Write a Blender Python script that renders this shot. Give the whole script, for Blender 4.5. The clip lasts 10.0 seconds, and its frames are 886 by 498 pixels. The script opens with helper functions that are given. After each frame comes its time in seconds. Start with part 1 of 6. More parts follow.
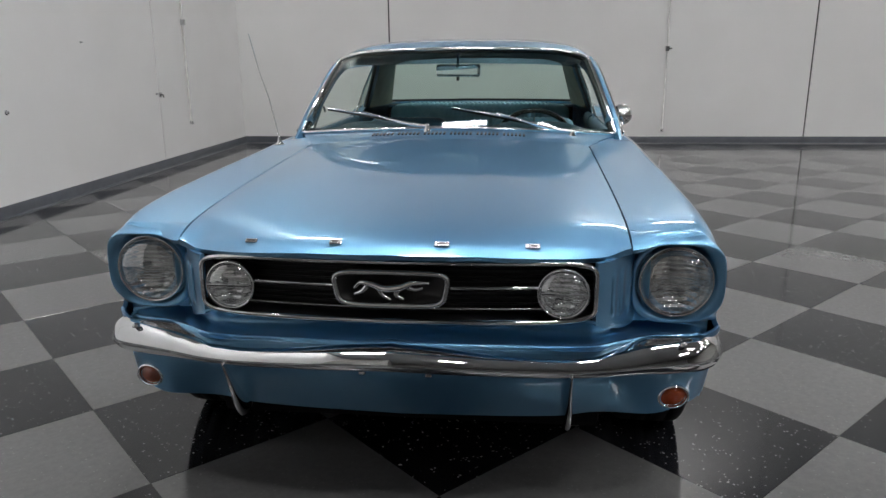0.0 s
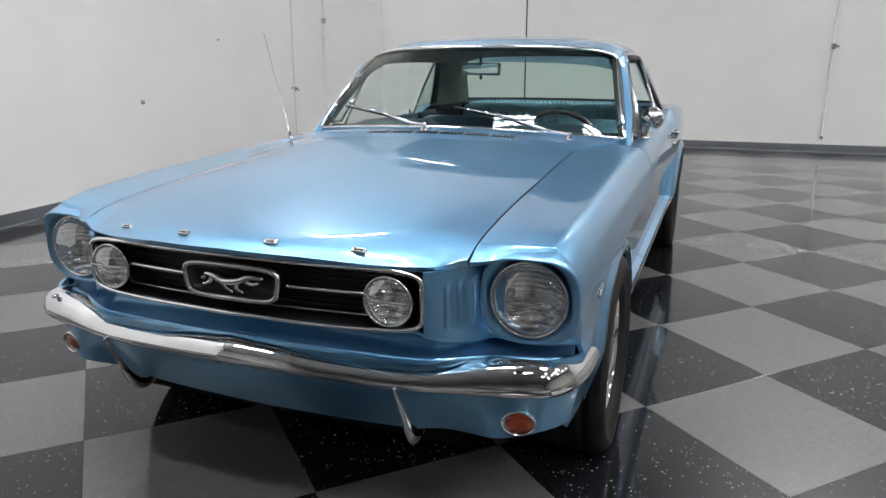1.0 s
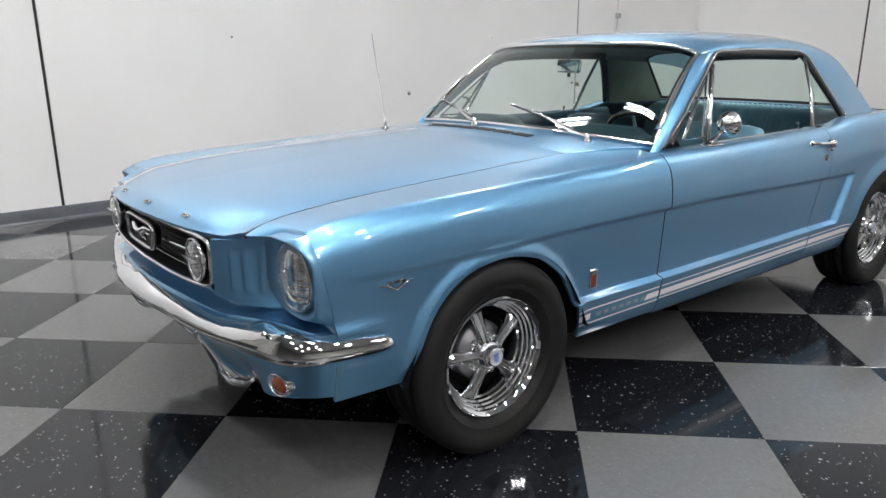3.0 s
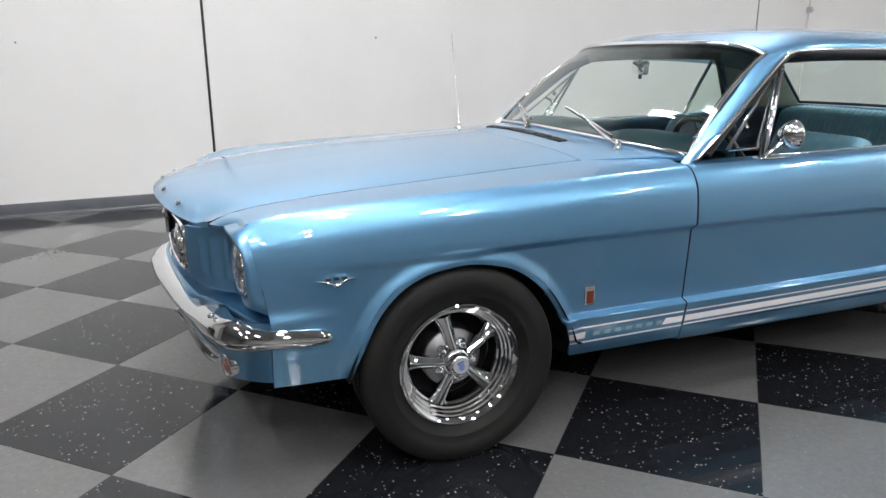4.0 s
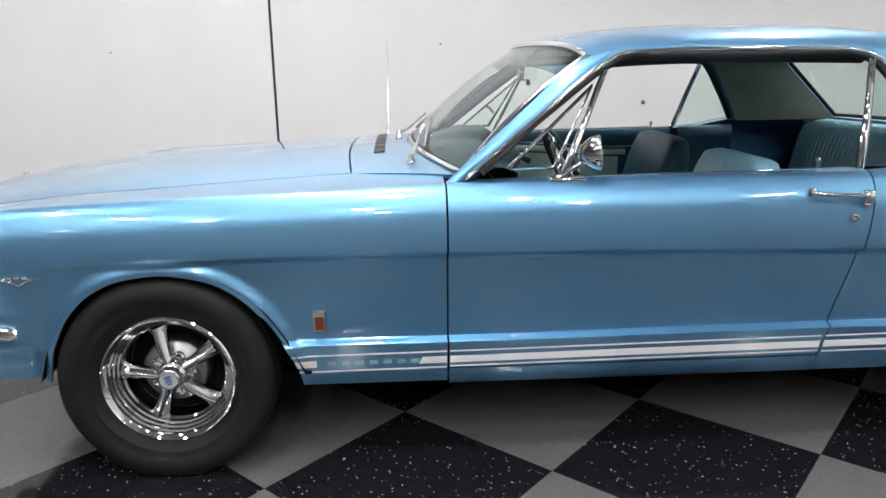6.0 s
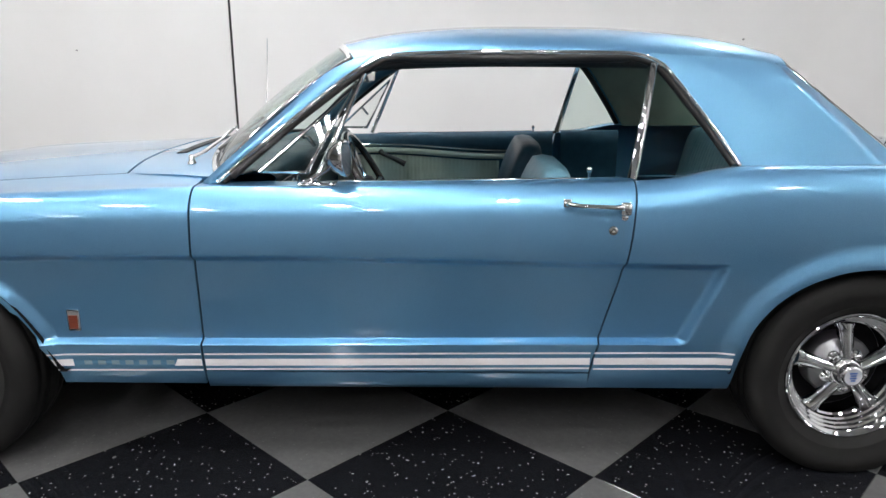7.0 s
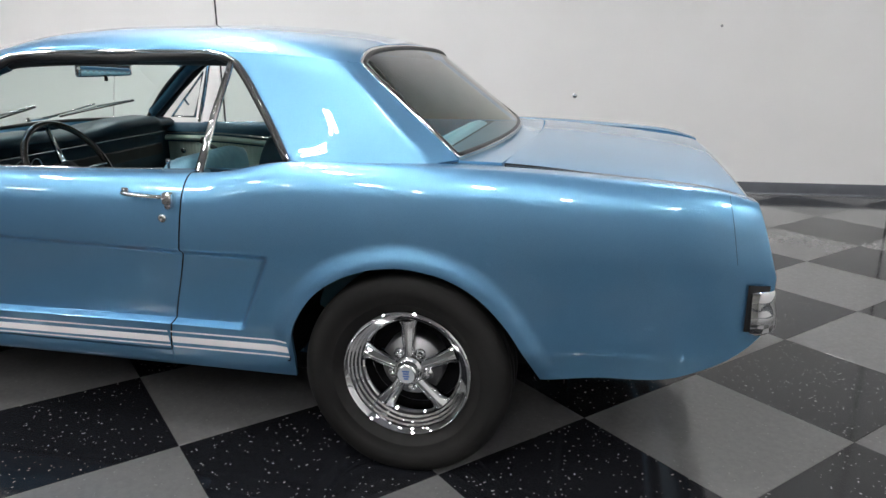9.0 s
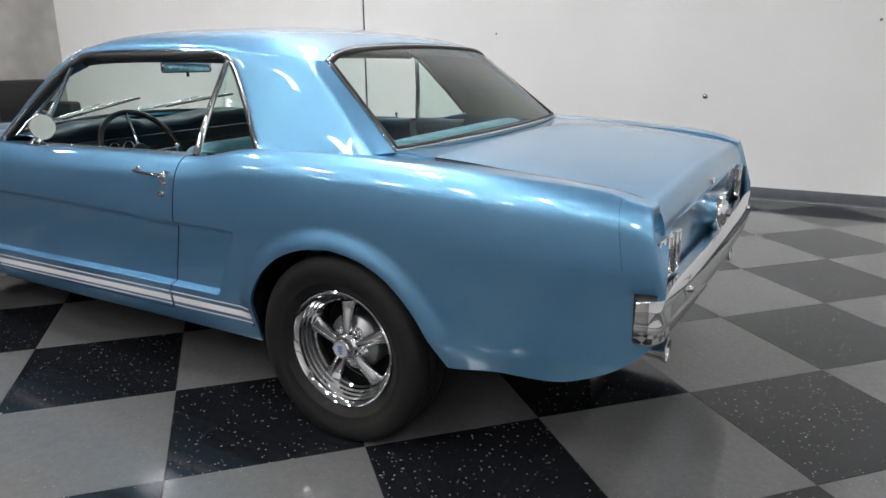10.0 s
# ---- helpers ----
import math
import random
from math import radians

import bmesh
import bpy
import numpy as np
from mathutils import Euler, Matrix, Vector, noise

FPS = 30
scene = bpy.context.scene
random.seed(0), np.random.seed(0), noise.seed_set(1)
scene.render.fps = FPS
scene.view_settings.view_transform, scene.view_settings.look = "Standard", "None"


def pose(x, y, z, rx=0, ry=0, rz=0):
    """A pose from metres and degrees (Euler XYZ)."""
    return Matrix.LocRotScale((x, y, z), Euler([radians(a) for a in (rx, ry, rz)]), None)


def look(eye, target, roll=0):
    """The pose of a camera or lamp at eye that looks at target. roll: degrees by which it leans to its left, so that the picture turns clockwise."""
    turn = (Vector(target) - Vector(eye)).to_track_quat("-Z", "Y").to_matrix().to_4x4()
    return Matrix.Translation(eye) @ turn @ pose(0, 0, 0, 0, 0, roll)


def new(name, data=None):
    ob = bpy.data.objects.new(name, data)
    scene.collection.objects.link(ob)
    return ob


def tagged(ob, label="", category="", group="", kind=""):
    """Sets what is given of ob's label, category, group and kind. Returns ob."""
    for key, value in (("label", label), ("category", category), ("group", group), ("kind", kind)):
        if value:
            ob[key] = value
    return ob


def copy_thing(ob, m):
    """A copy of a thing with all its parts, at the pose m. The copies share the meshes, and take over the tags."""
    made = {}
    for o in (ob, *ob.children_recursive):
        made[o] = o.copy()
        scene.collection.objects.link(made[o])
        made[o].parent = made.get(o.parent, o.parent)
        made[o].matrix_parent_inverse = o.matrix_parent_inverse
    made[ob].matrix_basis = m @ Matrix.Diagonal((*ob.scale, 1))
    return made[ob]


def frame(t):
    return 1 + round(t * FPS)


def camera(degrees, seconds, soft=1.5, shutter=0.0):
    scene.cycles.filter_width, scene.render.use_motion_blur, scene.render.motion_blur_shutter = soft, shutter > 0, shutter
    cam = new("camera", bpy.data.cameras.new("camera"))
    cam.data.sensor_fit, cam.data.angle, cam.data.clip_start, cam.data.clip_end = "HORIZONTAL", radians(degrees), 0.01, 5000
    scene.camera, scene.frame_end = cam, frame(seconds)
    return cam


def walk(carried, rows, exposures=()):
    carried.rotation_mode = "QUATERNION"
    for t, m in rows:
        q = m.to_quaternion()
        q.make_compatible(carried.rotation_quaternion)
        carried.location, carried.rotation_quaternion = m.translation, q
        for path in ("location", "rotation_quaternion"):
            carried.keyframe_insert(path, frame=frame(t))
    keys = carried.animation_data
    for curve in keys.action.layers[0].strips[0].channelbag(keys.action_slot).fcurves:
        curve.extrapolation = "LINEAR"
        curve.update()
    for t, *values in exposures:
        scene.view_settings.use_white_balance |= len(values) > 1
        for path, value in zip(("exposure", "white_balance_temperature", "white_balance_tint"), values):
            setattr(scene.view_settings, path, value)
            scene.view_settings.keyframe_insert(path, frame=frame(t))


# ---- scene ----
cam = camera(64.2, 10.0)
PATH = [
    (0, (0.304, -2.365, 1.204), (0.09, -0.443, 0.695), -0.4),
    (0.5, (0.693, -2.271, 1.203), (0.223, -0.395, 0.694), -0.4),
    (1, (1.079, -2.136, 1.206), (0.386, -0.332, 0.691), -0.0),
    (1.5, (1.447, -1.999, 1.211), (0.541, -0.294, 0.69), 0.2),
    (2, (1.79, -1.83, 1.21), (0.683, -0.248, 0.689), 0.2),
    (2.5, (2.09, -1.613, 1.215), (0.771, -0.205, 0.69), -0.0),
    (3, (2.326, -1.376, 1.218), (0.809, -0.184, 0.69), -0.2),
    (3.2, (2.408, -1.264, 1.221), (0.821, -0.169, 0.691), -0.2),
    (4.3, (2.716, -0.56, 1.225), (0.872, 0.012, 0.702), -0.3),
    (4.5, (2.745, -0.421, 1.225), (0.876, 0.072, 0.708), -0.3),
    (5, (2.797, -0.054, 1.221), (0.894, 0.282, 0.704), -0.2),
    (5.2, (2.807, 0.106, 1.22), (0.896, 0.384, 0.699), -0.4),
    (6.3, (2.791, 0.958, 1.194), (0.856, 1.021, 0.694), -0.3),
    (6.5, (2.79, 1.14, 1.192), (0.854, 1.16, 0.691), -0.0),
    (7, (2.778, 1.582, 1.205), (0.843, 1.56, 0.699), -0.1),
    (7.5, (2.724, 2.033, 1.23), (0.799, 2.001, 0.687), -0.5),
    (8, (2.724, 2.482, 1.232), (0.802, 2.422, 0.683), -0.7),
    (8.5, (2.728, 2.892, 1.231), (0.815, 2.684, 0.687), -0.6),
    (9, (2.683, 3.316, 1.235), (0.807, 2.884, 0.694), -0.4),
    (9.5, (2.608, 3.732, 1.232), (0.81, 3.043, 0.692), -0.6),
    (10, (2.493, 4.107, 1.229), (0.822, 3.151, 0.689), -0.6),
]
EXPOSURES = [(0.0, 0.85), (0.5, 1.33), (1.0, 1.32), (2.5, 1.35), (4.5, 1.48), (7.0, 1.5), (9.0, 1.4), (10.0, 1.35)]
walk(cam, [(t, look(eye, target, roll)) for t, eye, target, roll in PATH], EXPOSURES)

# ---- world and light ----
world = bpy.data.worlds.new("world")
scene.world = world
world.use_nodes = True
world.node_tree.nodes["Background"].inputs[0].default_value = (0.8, 0.85, 0.9, 1)
world.node_tree.nodes["Background"].inputs[1].default_value = 0.02
LAMP_POWER = 66.0         # brightness of the ceiling tubes' diffusers


# ---- materials ----
def material(name, color=(0.5, 0.5, 0.5), rough=0.5, metal=0.0, coat=0.0, emit=None, strength=1.0, spec=0.5):
    m = bpy.data.materials.new(name)
    m.use_nodes = True
    b = m.node_tree.nodes["Principled BSDF"]
    b.inputs["Base Color"].default_value = (*color, 1)
    b.inputs["Roughness"].default_value = rough
    b.inputs["Metallic"].default_value = metal
    b.inputs["Coat Weight"].default_value = coat
    b.inputs["Coat Roughness"].default_value = 0.03
    b.inputs["Specular IOR Level"].default_value = spec
    if emit:
        b.inputs["Emission Color"].default_value = (*emit, 1)
        b.inputs["Emission Strength"].default_value = strength
    return m


def node(m, kind, **inputs):
    n = m.node_tree.nodes.new(kind)
    for key, value in inputs.items():
        n.inputs[key.replace("_", " ")].default_value = value
    return n


def link(m, a, b):
    m.node_tree.links.new(a, b)


def principled(m):
    return m.node_tree.nodes["Principled BSDF"]


def noise_mix(m, scale, low, high, detail=4.0, socket="Base Color", space="Object", lo=0.3, hi=0.7):
    """Noise between two colours or values into one input of the surface."""
    co = m.node_tree.nodes.new("ShaderNodeTexCoord")
    n = node(m, "ShaderNodeTexNoise", Scale=scale, Detail=detail)
    link(m, co.outputs[space], n.inputs["Vector"])
    ramp = m.node_tree.nodes.new("ShaderNodeValToRGB")
    ramp.color_ramp.elements[0].position, ramp.color_ramp.elements[1].position = lo, hi
    ramp.color_ramp.elements[0].color = (*low, 1) if isinstance(low, tuple) else (low, low, low, 1)
    ramp.color_ramp.elements[1].color = (*high, 1) if isinstance(high, tuple) else (high, high, high, 1)
    link(m, n.outputs["Fac"], ramp.inputs["Fac"])
    link(m, ramp.outputs["Color"], principled(m).inputs[socket])
    return n, ramp


def bump(m, scale, strength, distance=0.002, detail=4.0, space="Object"):
    co = m.node_tree.nodes.new("ShaderNodeTexCoord")
    n = node(m, "ShaderNodeTexNoise", Scale=scale, Detail=detail)
    link(m, co.outputs[space], n.inputs["Vector"])
    b = node(m, "ShaderNodeBump", Strength=strength, Distance=distance)
    link(m, n.outputs["Fac"], b.inputs["Height"])
    link(m, b.outputs["Normal"], principled(m).inputs["Normal"])


def car_paint():
    """Metallic lacquer: bright cyan flakes over a deep blue ground, under one clear coat."""
    m = material("blue_metallic_paint", (0.255, 0.575, 0.73), 0.37, 0.92, 1.0)
    noise_mix(m, 900.0, (0.225, 0.520, 0.670), (0.285, 0.635, 0.790), 1.0, lo=0.35, hi=0.65)
    flakes = principled(m)
    ground = m.node_tree.nodes.new("ShaderNodeBsdfPrincipled")
    ground.inputs["Base Color"].default_value = (0.070, 0.185, 0.455, 1)
    ground.inputs["Metallic"].default_value = 0.85
    ground.inputs["Roughness"].default_value = 0.50
    ground.inputs["Coat Weight"].default_value = 1.0
    for b in (flakes, ground):
        b.inputs["Coat Roughness"].default_value = 0.008
        b.inputs["Coat IOR"].default_value = 1.55
    mix = node(m, "ShaderNodeMixShader", Fac=0.5)
    link(m, flakes.outputs[0], mix.inputs[1])
    link(m, ground.outputs[0], mix.inputs[2])
    link(m, mix.outputs[0], m.node_tree.nodes["Material Output"].inputs["Surface"])
    return m


def vinyl_tile(name, base, other, speck, amount):
    """Vinyl tile: mottled body, scattered chips, waxed and faintly wavy."""
    m = material(name, base, 0.1, 0.0, 0.0, spec=0.40)
    co = m.node_tree.nodes.new("ShaderNodeTexCoord")
    info = m.node_tree.nodes.new("ShaderNodeObjectInfo")
    shift = node(m, "ShaderNodeVectorMath")
    shift.operation = "MULTIPLY_ADD"
    shift.inputs[1].default_value = (37.0, 17.0, 5.0)
    link(m, info.outputs["Random"], shift.inputs[0])
    link(m, co.outputs["Object"], shift.inputs[2])
    mott = node(m, "ShaderNodeTexNoise", Scale=46.0, Detail=6.0, Roughness=0.7)
    link(m, shift.outputs[0], mott.inputs["Vector"])
    ramp = m.node_tree.nodes.new("ShaderNodeValToRGB")
    ramp.color_ramp.elements[0].position, ramp.color_ramp.elements[1].position = 0.36, 0.64
    ramp.color_ramp.elements[0].color, ramp.color_ramp.elements[1].color = (*base, 1), (*other, 1)
    link(m, mott.outputs["Fac"], ramp.inputs["Fac"])
    vor = node(m, "ShaderNodeTexVoronoi", Scale=88.0, Randomness=1.0)
    wob = node(m, "ShaderNodeTexNoise", Scale=30.0, Detail=2.0)
    link(m, shift.outputs[0], wob.inputs["Vector"])
    add = node(m, "ShaderNodeVectorMath")
    add.operation = "MULTIPLY_ADD"
    add.inputs[1].default_value = (0.03, 0.03, 0.03)
    link(m, wob.outputs["Color"], add.inputs[0])
    link(m, shift.outputs[0], add.inputs[2])
    link(m, add.outputs[0], vor.inputs["Vector"])
    chip = m.node_tree.nodes.new("ShaderNodeMath")
    chip.operation = "LESS_THAN"
    chip.inputs[1].default_value = 0.26
    link(m, vor.outputs["Distance"], chip.inputs[0])
    sep = m.node_tree.nodes.new("ShaderNodeSeparateColor")
    link(m, vor.outputs["Color"], sep.inputs[0])
    few = m.node_tree.nodes.new("ShaderNodeMath")
    few.operation = "LESS_THAN"
    few.inputs[1].default_value = amount
    link(m, sep.outputs[0], few.inputs[0])
    both = m.node_tree.nodes.new("ShaderNodeMath")
    both.operation = "MULTIPLY"
    link(m, chip.outputs[0], both.inputs[0])
    link(m, few.outputs[0], both.inputs[1])
    mix = m.node_tree.nodes.new("ShaderNodeMix")
    mix.data_type = "RGBA"
    link(m, both.outputs[0], mix.inputs[0])
    link(m, ramp.outputs["Color"], mix.inputs[6])
    mix.inputs[7].default_value = (*speck, 1)
    link(m, mix.outputs[2], principled(m).inputs["Base Color"])
    wear = node(m, "ShaderNodeTexNoise", Scale=5.0, Detail=5.0)
    link(m, shift.outputs[0], wear.inputs["Vector"])
    rr = node(m, "ShaderNodeMapRange", From_Min=0.3, From_Max=0.7, To_Min=0.06, To_Max=0.12)
    link(m, wear.outputs["Fac"], rr.inputs["Value"])
    link(m, rr.outputs["Result"], principled(m).inputs["Roughness"])
    return m


def clear_glass(name, tint, gloss=0.0):
    """Thin pane: tinted see-through sheet whose gloss grows at grazing angles."""
    m = bpy.data.materials.new(name)
    m.use_nodes = True
    nt = m.node_tree
    nt.nodes.remove(nt.nodes["Principled BSDF"])
    out = nt.nodes["Material Output"]
    t = node(m, "ShaderNodeBsdfTransparent", Color=(*tint, 1))
    g = node(m, "ShaderNodeBsdfGlossy", Color=(1, 1, 1, 1), Roughness=0.0)
    w = node(m, "ShaderNodeLayerWeight", Blend=0.5)
    power = nt.nodes.new("ShaderNodeMath")
    power.operation = "POWER"
    power.inputs[1].default_value = 5.0
    link(m, w.outputs["Facing"], power.inputs[0])
    scale = nt.nodes.new("ShaderNodeMath")
    scale.operation = "MULTIPLY_ADD"
    scale.inputs[1].default_value, scale.inputs[2].default_value = 0.9 - gloss, 0.030 + gloss
    link(m, power.outputs[0], scale.inputs[0])
    mix = nt.nodes.new("ShaderNodeMixShader")
    link(m, scale.outputs[0], mix.inputs[0])
    link(m, t.outputs[0], mix.inputs[1])
    link(m, g.outputs[0], mix.inputs[2])
    link(m, mix.outputs[0], out.inputs["Surface"])
    return m


PAINT = car_paint()
CHROME = material("chrome", (0.78, 0.79, 0.80), 0.05, 1.0)
noise_mix(CHROME, 9.0, 0.02, 0.05, 3.0, "Roughness")
SATIN = material("brushed_metal", (0.55, 0.56, 0.57), 0.25, 1.0)
BLACK = material("black_paint", (0.012, 0.012, 0.013), 0.4)
bump(BLACK, 300.0, 0.1, 0.0006)
DARK = material("dark_underbody", (0.006, 0.006, 0.007), 0.8, spec=0.1)
bump(DARK, 60.0, 0.3, 0.003)
# rubber of the seals; also blackens panel gaps in place of their shade
SEAL_AND_GAP = material("black_seal_and_gap_shade", (0.01, 0.01, 0.011), 0.45)
RUBBER = material("tyre_rubber", (0.012, 0.012, 0.012), 0.66, spec=0.25)
noise_mix(RUBBER, 7.0, (0.008, 0.008, 0.008), (0.015, 0.0145, 0.014), 6.0)
bump(RUBBER, 400.0, 0.15, 0.0004)
GLASS = clear_glass("tinted_glass", (0.80, 0.90, 0.86))
CLEAR = clear_glass("clear_glass", (0.90, 0.93, 0.91))
BAND = clear_glass("shade_band_glass", (0.25, 0.38, 0.50))
AMBER = material("amber_lens", (0.24, 0.040, 0.012), 0.12, 0.0, 1.0)
bump(AMBER, 150.0, 0.5, 0.002)
RED = material("red_lens", (0.22, 0.008, 0.008), 0.1, 0.0, 1.0)
bump(RED, 150.0, 0.4, 0.002)
WHITE = material("white_vinyl_stripe", (0.94, 0.94, 0.97), 0.3, coat=0.5)
LETTER = material("stripe_letters", (0.26, 0.42, 0.50), 0.3, coat=0.5)
TRIM = material("blue_vinyl", (0.025, 0.085, 0.14), 0.42)
noise_mix(TRIM, 30.0, (0.022, 0.075, 0.125), (0.032, 0.10, 0.16))
bump(TRIM, 350.0, 0.35, 0.001)
TRIM_LIGHT = material("light_blue_vinyl", (0.17, 0.36, 0.46), 0.4)
noise_mix(TRIM_LIGHT, 25.0, (0.15, 0.33, 0.43), (0.20, 0.40, 0.50))
bump(TRIM_LIGHT, 350.0, 0.3, 0.001)
TRIM_PALE = material("pale_vinyl", (0.52, 0.58, 0.50), 0.45)
noise_mix(TRIM_PALE, 12.0, (0.48, 0.55, 0.47), (0.56, 0.62, 0.54))
HEADLINER = material("headliner_cloth", (0.30, 0.33, 0.27), 0.85)
noise_mix(HEADLINER, 8.0, (0.26, 0.29, 0.24), (0.34, 0.37, 0.31))
bump(HEADLINER, 250.0, 0.4, 0.001)
CARPET = material("dark_carpet", (0.02, 0.045, 0.07), 0.95, spec=0.1)
bump(CARPET, 500.0, 0.6, 0.003)
DASH = material("dashboard_vinyl", (0.018, 0.04, 0.055), 0.42)
bump(DASH, 400.0, 0.35, 0.001)
WOOD = material("steering_wheel_rim", (0.022, 0.017, 0.014), 0.18, coat=0.8)
WALL = material("white_wall_paint", (0.83, 0.83, 0.82), 0.6)
noise_mix(WALL, 1.3, (0.845, 0.845, 0.838), (0.885, 0.885, 0.88), 6.0)
bump(WALL, 60.0, 0.12, 0.002)
CONCRETE = material("bare_concrete", (0.36, 0.35, 0.33), 0.8)
noise_mix(CONCRETE, 2.6, (0.29, 0.285, 0.27), (0.42, 0.41, 0.39), 8.0)
bump(CONCRETE, 40.0, 0.35, 0.003)
BASE = material("grey_rubber_base", (0.085, 0.093, 0.108), 0.42)
noise_mix(BASE, 6.0, (0.07, 0.077, 0.09), (0.10, 0.108, 0.125), 5.0)
PIPE = material("painted_conduit", (0.58, 0.575, 0.56), 0.45)
noise_mix(PIPE, 14.0, (0.50, 0.495, 0.48), (0.62, 0.615, 0.60))
JOINT = material("dark_wall_joint", (0.02, 0.02, 0.021), 0.7)
CEILING = material("ceiling_board", (0.45, 0.45, 0.45), 0.85)
noise_mix(CEILING, 3.0, (0.42, 0.42, 0.42), (0.48, 0.48, 0.48), 6.0)
DIFFUSER = material("lit_diffuser", (0.9, 0.9, 0.9), 0.5, emit=(1.0, 0.985, 0.985), strength=LAMP_POWER)
TILE_DARK = vinyl_tile("charcoal_vinyl_tile", (0.0075, 0.008, 0.010), (0.013, 0.014, 0.017), (0.22, 0.22, 0.22), 0.15)
TILE_LIGHT = vinyl_tile("grey_vinyl_tile", (0.116, 0.116, 0.117), (0.134, 0.134, 0.135), (0.17, 0.17, 0.17), 0.11)
GROUT = material("tile_bed", (0.02, 0.02, 0.02), 0.7)
RUST = material("rust_red_enamel", (0.20, 0.045, 0.025), 0.3, 0.3)
BLACK_GOODS = material("black_leatherette", (0.008, 0.008, 0.009), 0.45)
bump(BLACK_GOODS, 120.0, 0.3, 0.002)


# ---- mesh helpers ----
def part(name, bm, mat, parent=None, label="", smooth=True):
    """One bmesh as one mesh object, under a thing or a part."""
    me = bpy.data.meshes.new(name)
    bm.to_mesh(me)
    bm.free()
    for m in (mat if isinstance(mat, (list, tuple)) else (mat,)):
        me.materials.append(m)
    if smooth:
        for p in me.polygons:
            p.use_smooth = True
    ob = new(name, me)
    if parent is not None:
        ob.parent = parent
    if label:
        tagged(ob, label)
    return ob


def sharp(ob, degrees=35):
    """Split the shading at edges that are sharper than that."""
    bm = bmesh.new()
    bm.from_mesh(ob.data)
    for e in bm.edges:
        e.smooth = not (e.is_manifold and e.calc_face_angle(0.0) > radians(degrees))
    bm.to_mesh(ob.data)
    bm.free()
    return ob


def thing(name, label, category, group="", place=(0, 0, 0), turn=0.0):
    ob = new(name)
    ob.matrix_basis = pose(*place, 0, 0, turn)
    return tagged(ob, label, category, group)


def box(bm, x0, x1, y0, y1, z0, z1, bevel=0.0, m=None, segments=2):
    r = bmesh.ops.create_cube(bm, size=1.0)
    mat = Matrix.Translation(((x0 + x1) / 2, (y0 + y1) / 2, (z0 + z1) / 2)) @ Matrix.Diagonal((abs(x1 - x0), abs(y1 - y0), abs(z1 - z0), 1))
    bmesh.ops.transform(bm, matrix=mat, verts=r["verts"])
    vs = r["verts"]
    if bevel:
        es = list({e for v in vs for e in v.link_edges})
        out = bmesh.ops.bevel(bm, geom=es, offset=bevel, segments=segments, affect="EDGES", profile=0.5)
        vs = list({v for f in out["faces"] for v in f.verts} | {v for v in vs if v.is_valid})
    if m is not None:
        seen, stack = set(vs), list(vs)
        while stack:
            for e in stack.pop().link_edges:
                for v in e.verts:
                    if v not in seen:
                        seen.add(v)
                        stack.append(v)
        bmesh.ops.transform(bm, matrix=m, verts=list(seen))
    return bm


def grid(bm, P, close_u=False, close_v=False):
    """Quads over a table of points P[i][j]; vertices that coincide in a row are left to remove_doubles."""
    n, k = len(P), len(P[0])
    V = [[bm.verts.new(p) for p in row] for row in P]
    for i in range(n if close_u else n - 1):
        for j in range(k if close_v else k - 1):
            a, b, c, d = V[i][j], V[(i + 1) % n][j], V[(i + 1) % n][(j + 1) % k], V[i][(j + 1) % k]
            try:
                bm.faces.new((a, b, c, d))
            except ValueError:
                pass
    return V


def hem(bm, depth, slot=0):
    """Fold every open edge inwards by depth, so that sheets show a thickness."""
    bm.normal_update()
    edges = [e for e in bm.edges if e.is_boundary]
    normals = {v: v.normal.copy() for e in edges for v in e.verts}
    out = bmesh.ops.extrude_edge_only(bm, edges=edges)["geom"]
    moved = [g for g in out if isinstance(g, bmesh.types.BMVert)]
    for g in out:
        if isinstance(g, bmesh.types.BMFace):
            g.material_index = slot
    old = {tuple(round(c, 6) for c in v.co): n for v, n in normals.items()}
    for v in moved:
        n = old.get(tuple(round(c, 6) for c in v.co), Vector((0, 0, 0)))
        v.co -= n * depth
    return bm


def facing(bm, out):
    """Turn an open sheet so that its faces look along out(centre)."""
    bm.normal_update()
    s = sum(f.normal.dot(out(f.calc_center_median())) * f.calc_area() for f in bm.faces)
    if s < 0:
        bmesh.ops.reverse_faces(bm, faces=bm.faces[:])
    return bm


def tube(bm, points, radius, sides=10, cap=True, closed=False, flat=1.0):
    """A round bar along points; radius is one number or one a point; flat squeezes it in its second direction."""
    pts = [Vector(p) for p in points]
    n = len(pts)
    rads = [radius] * n if isinstance(radius, (int, float)) else list(radius)
    rings, up = [], None
    for i, p in enumerate(pts):
        if closed:
            d = (pts[(i + 1) % n] - pts[i - 1]).normalized()
        else:
            d = (pts[min(i + 1, n - 1)] - pts[max(i - 1, 0)]).normalized()
        if up is None:
            up = Vector((0, 0, 1)) if abs(d.z) < 0.9 else Vector((1, 0, 0))
        side = d.cross(up).normalized()
        up = side.cross(d).normalized()
        rings.append([p + side * math.cos(a) * rads[i] + up * math.sin(a) * rads[i] * flat for a in [2 * math.pi * k / sides for k in range(sides)]])
    V = grid(bm, rings, closed, True)
    if cap and not closed:
        bm.faces.new(V[0][::-1])
        bm.faces.new(V[-1])
    return bm


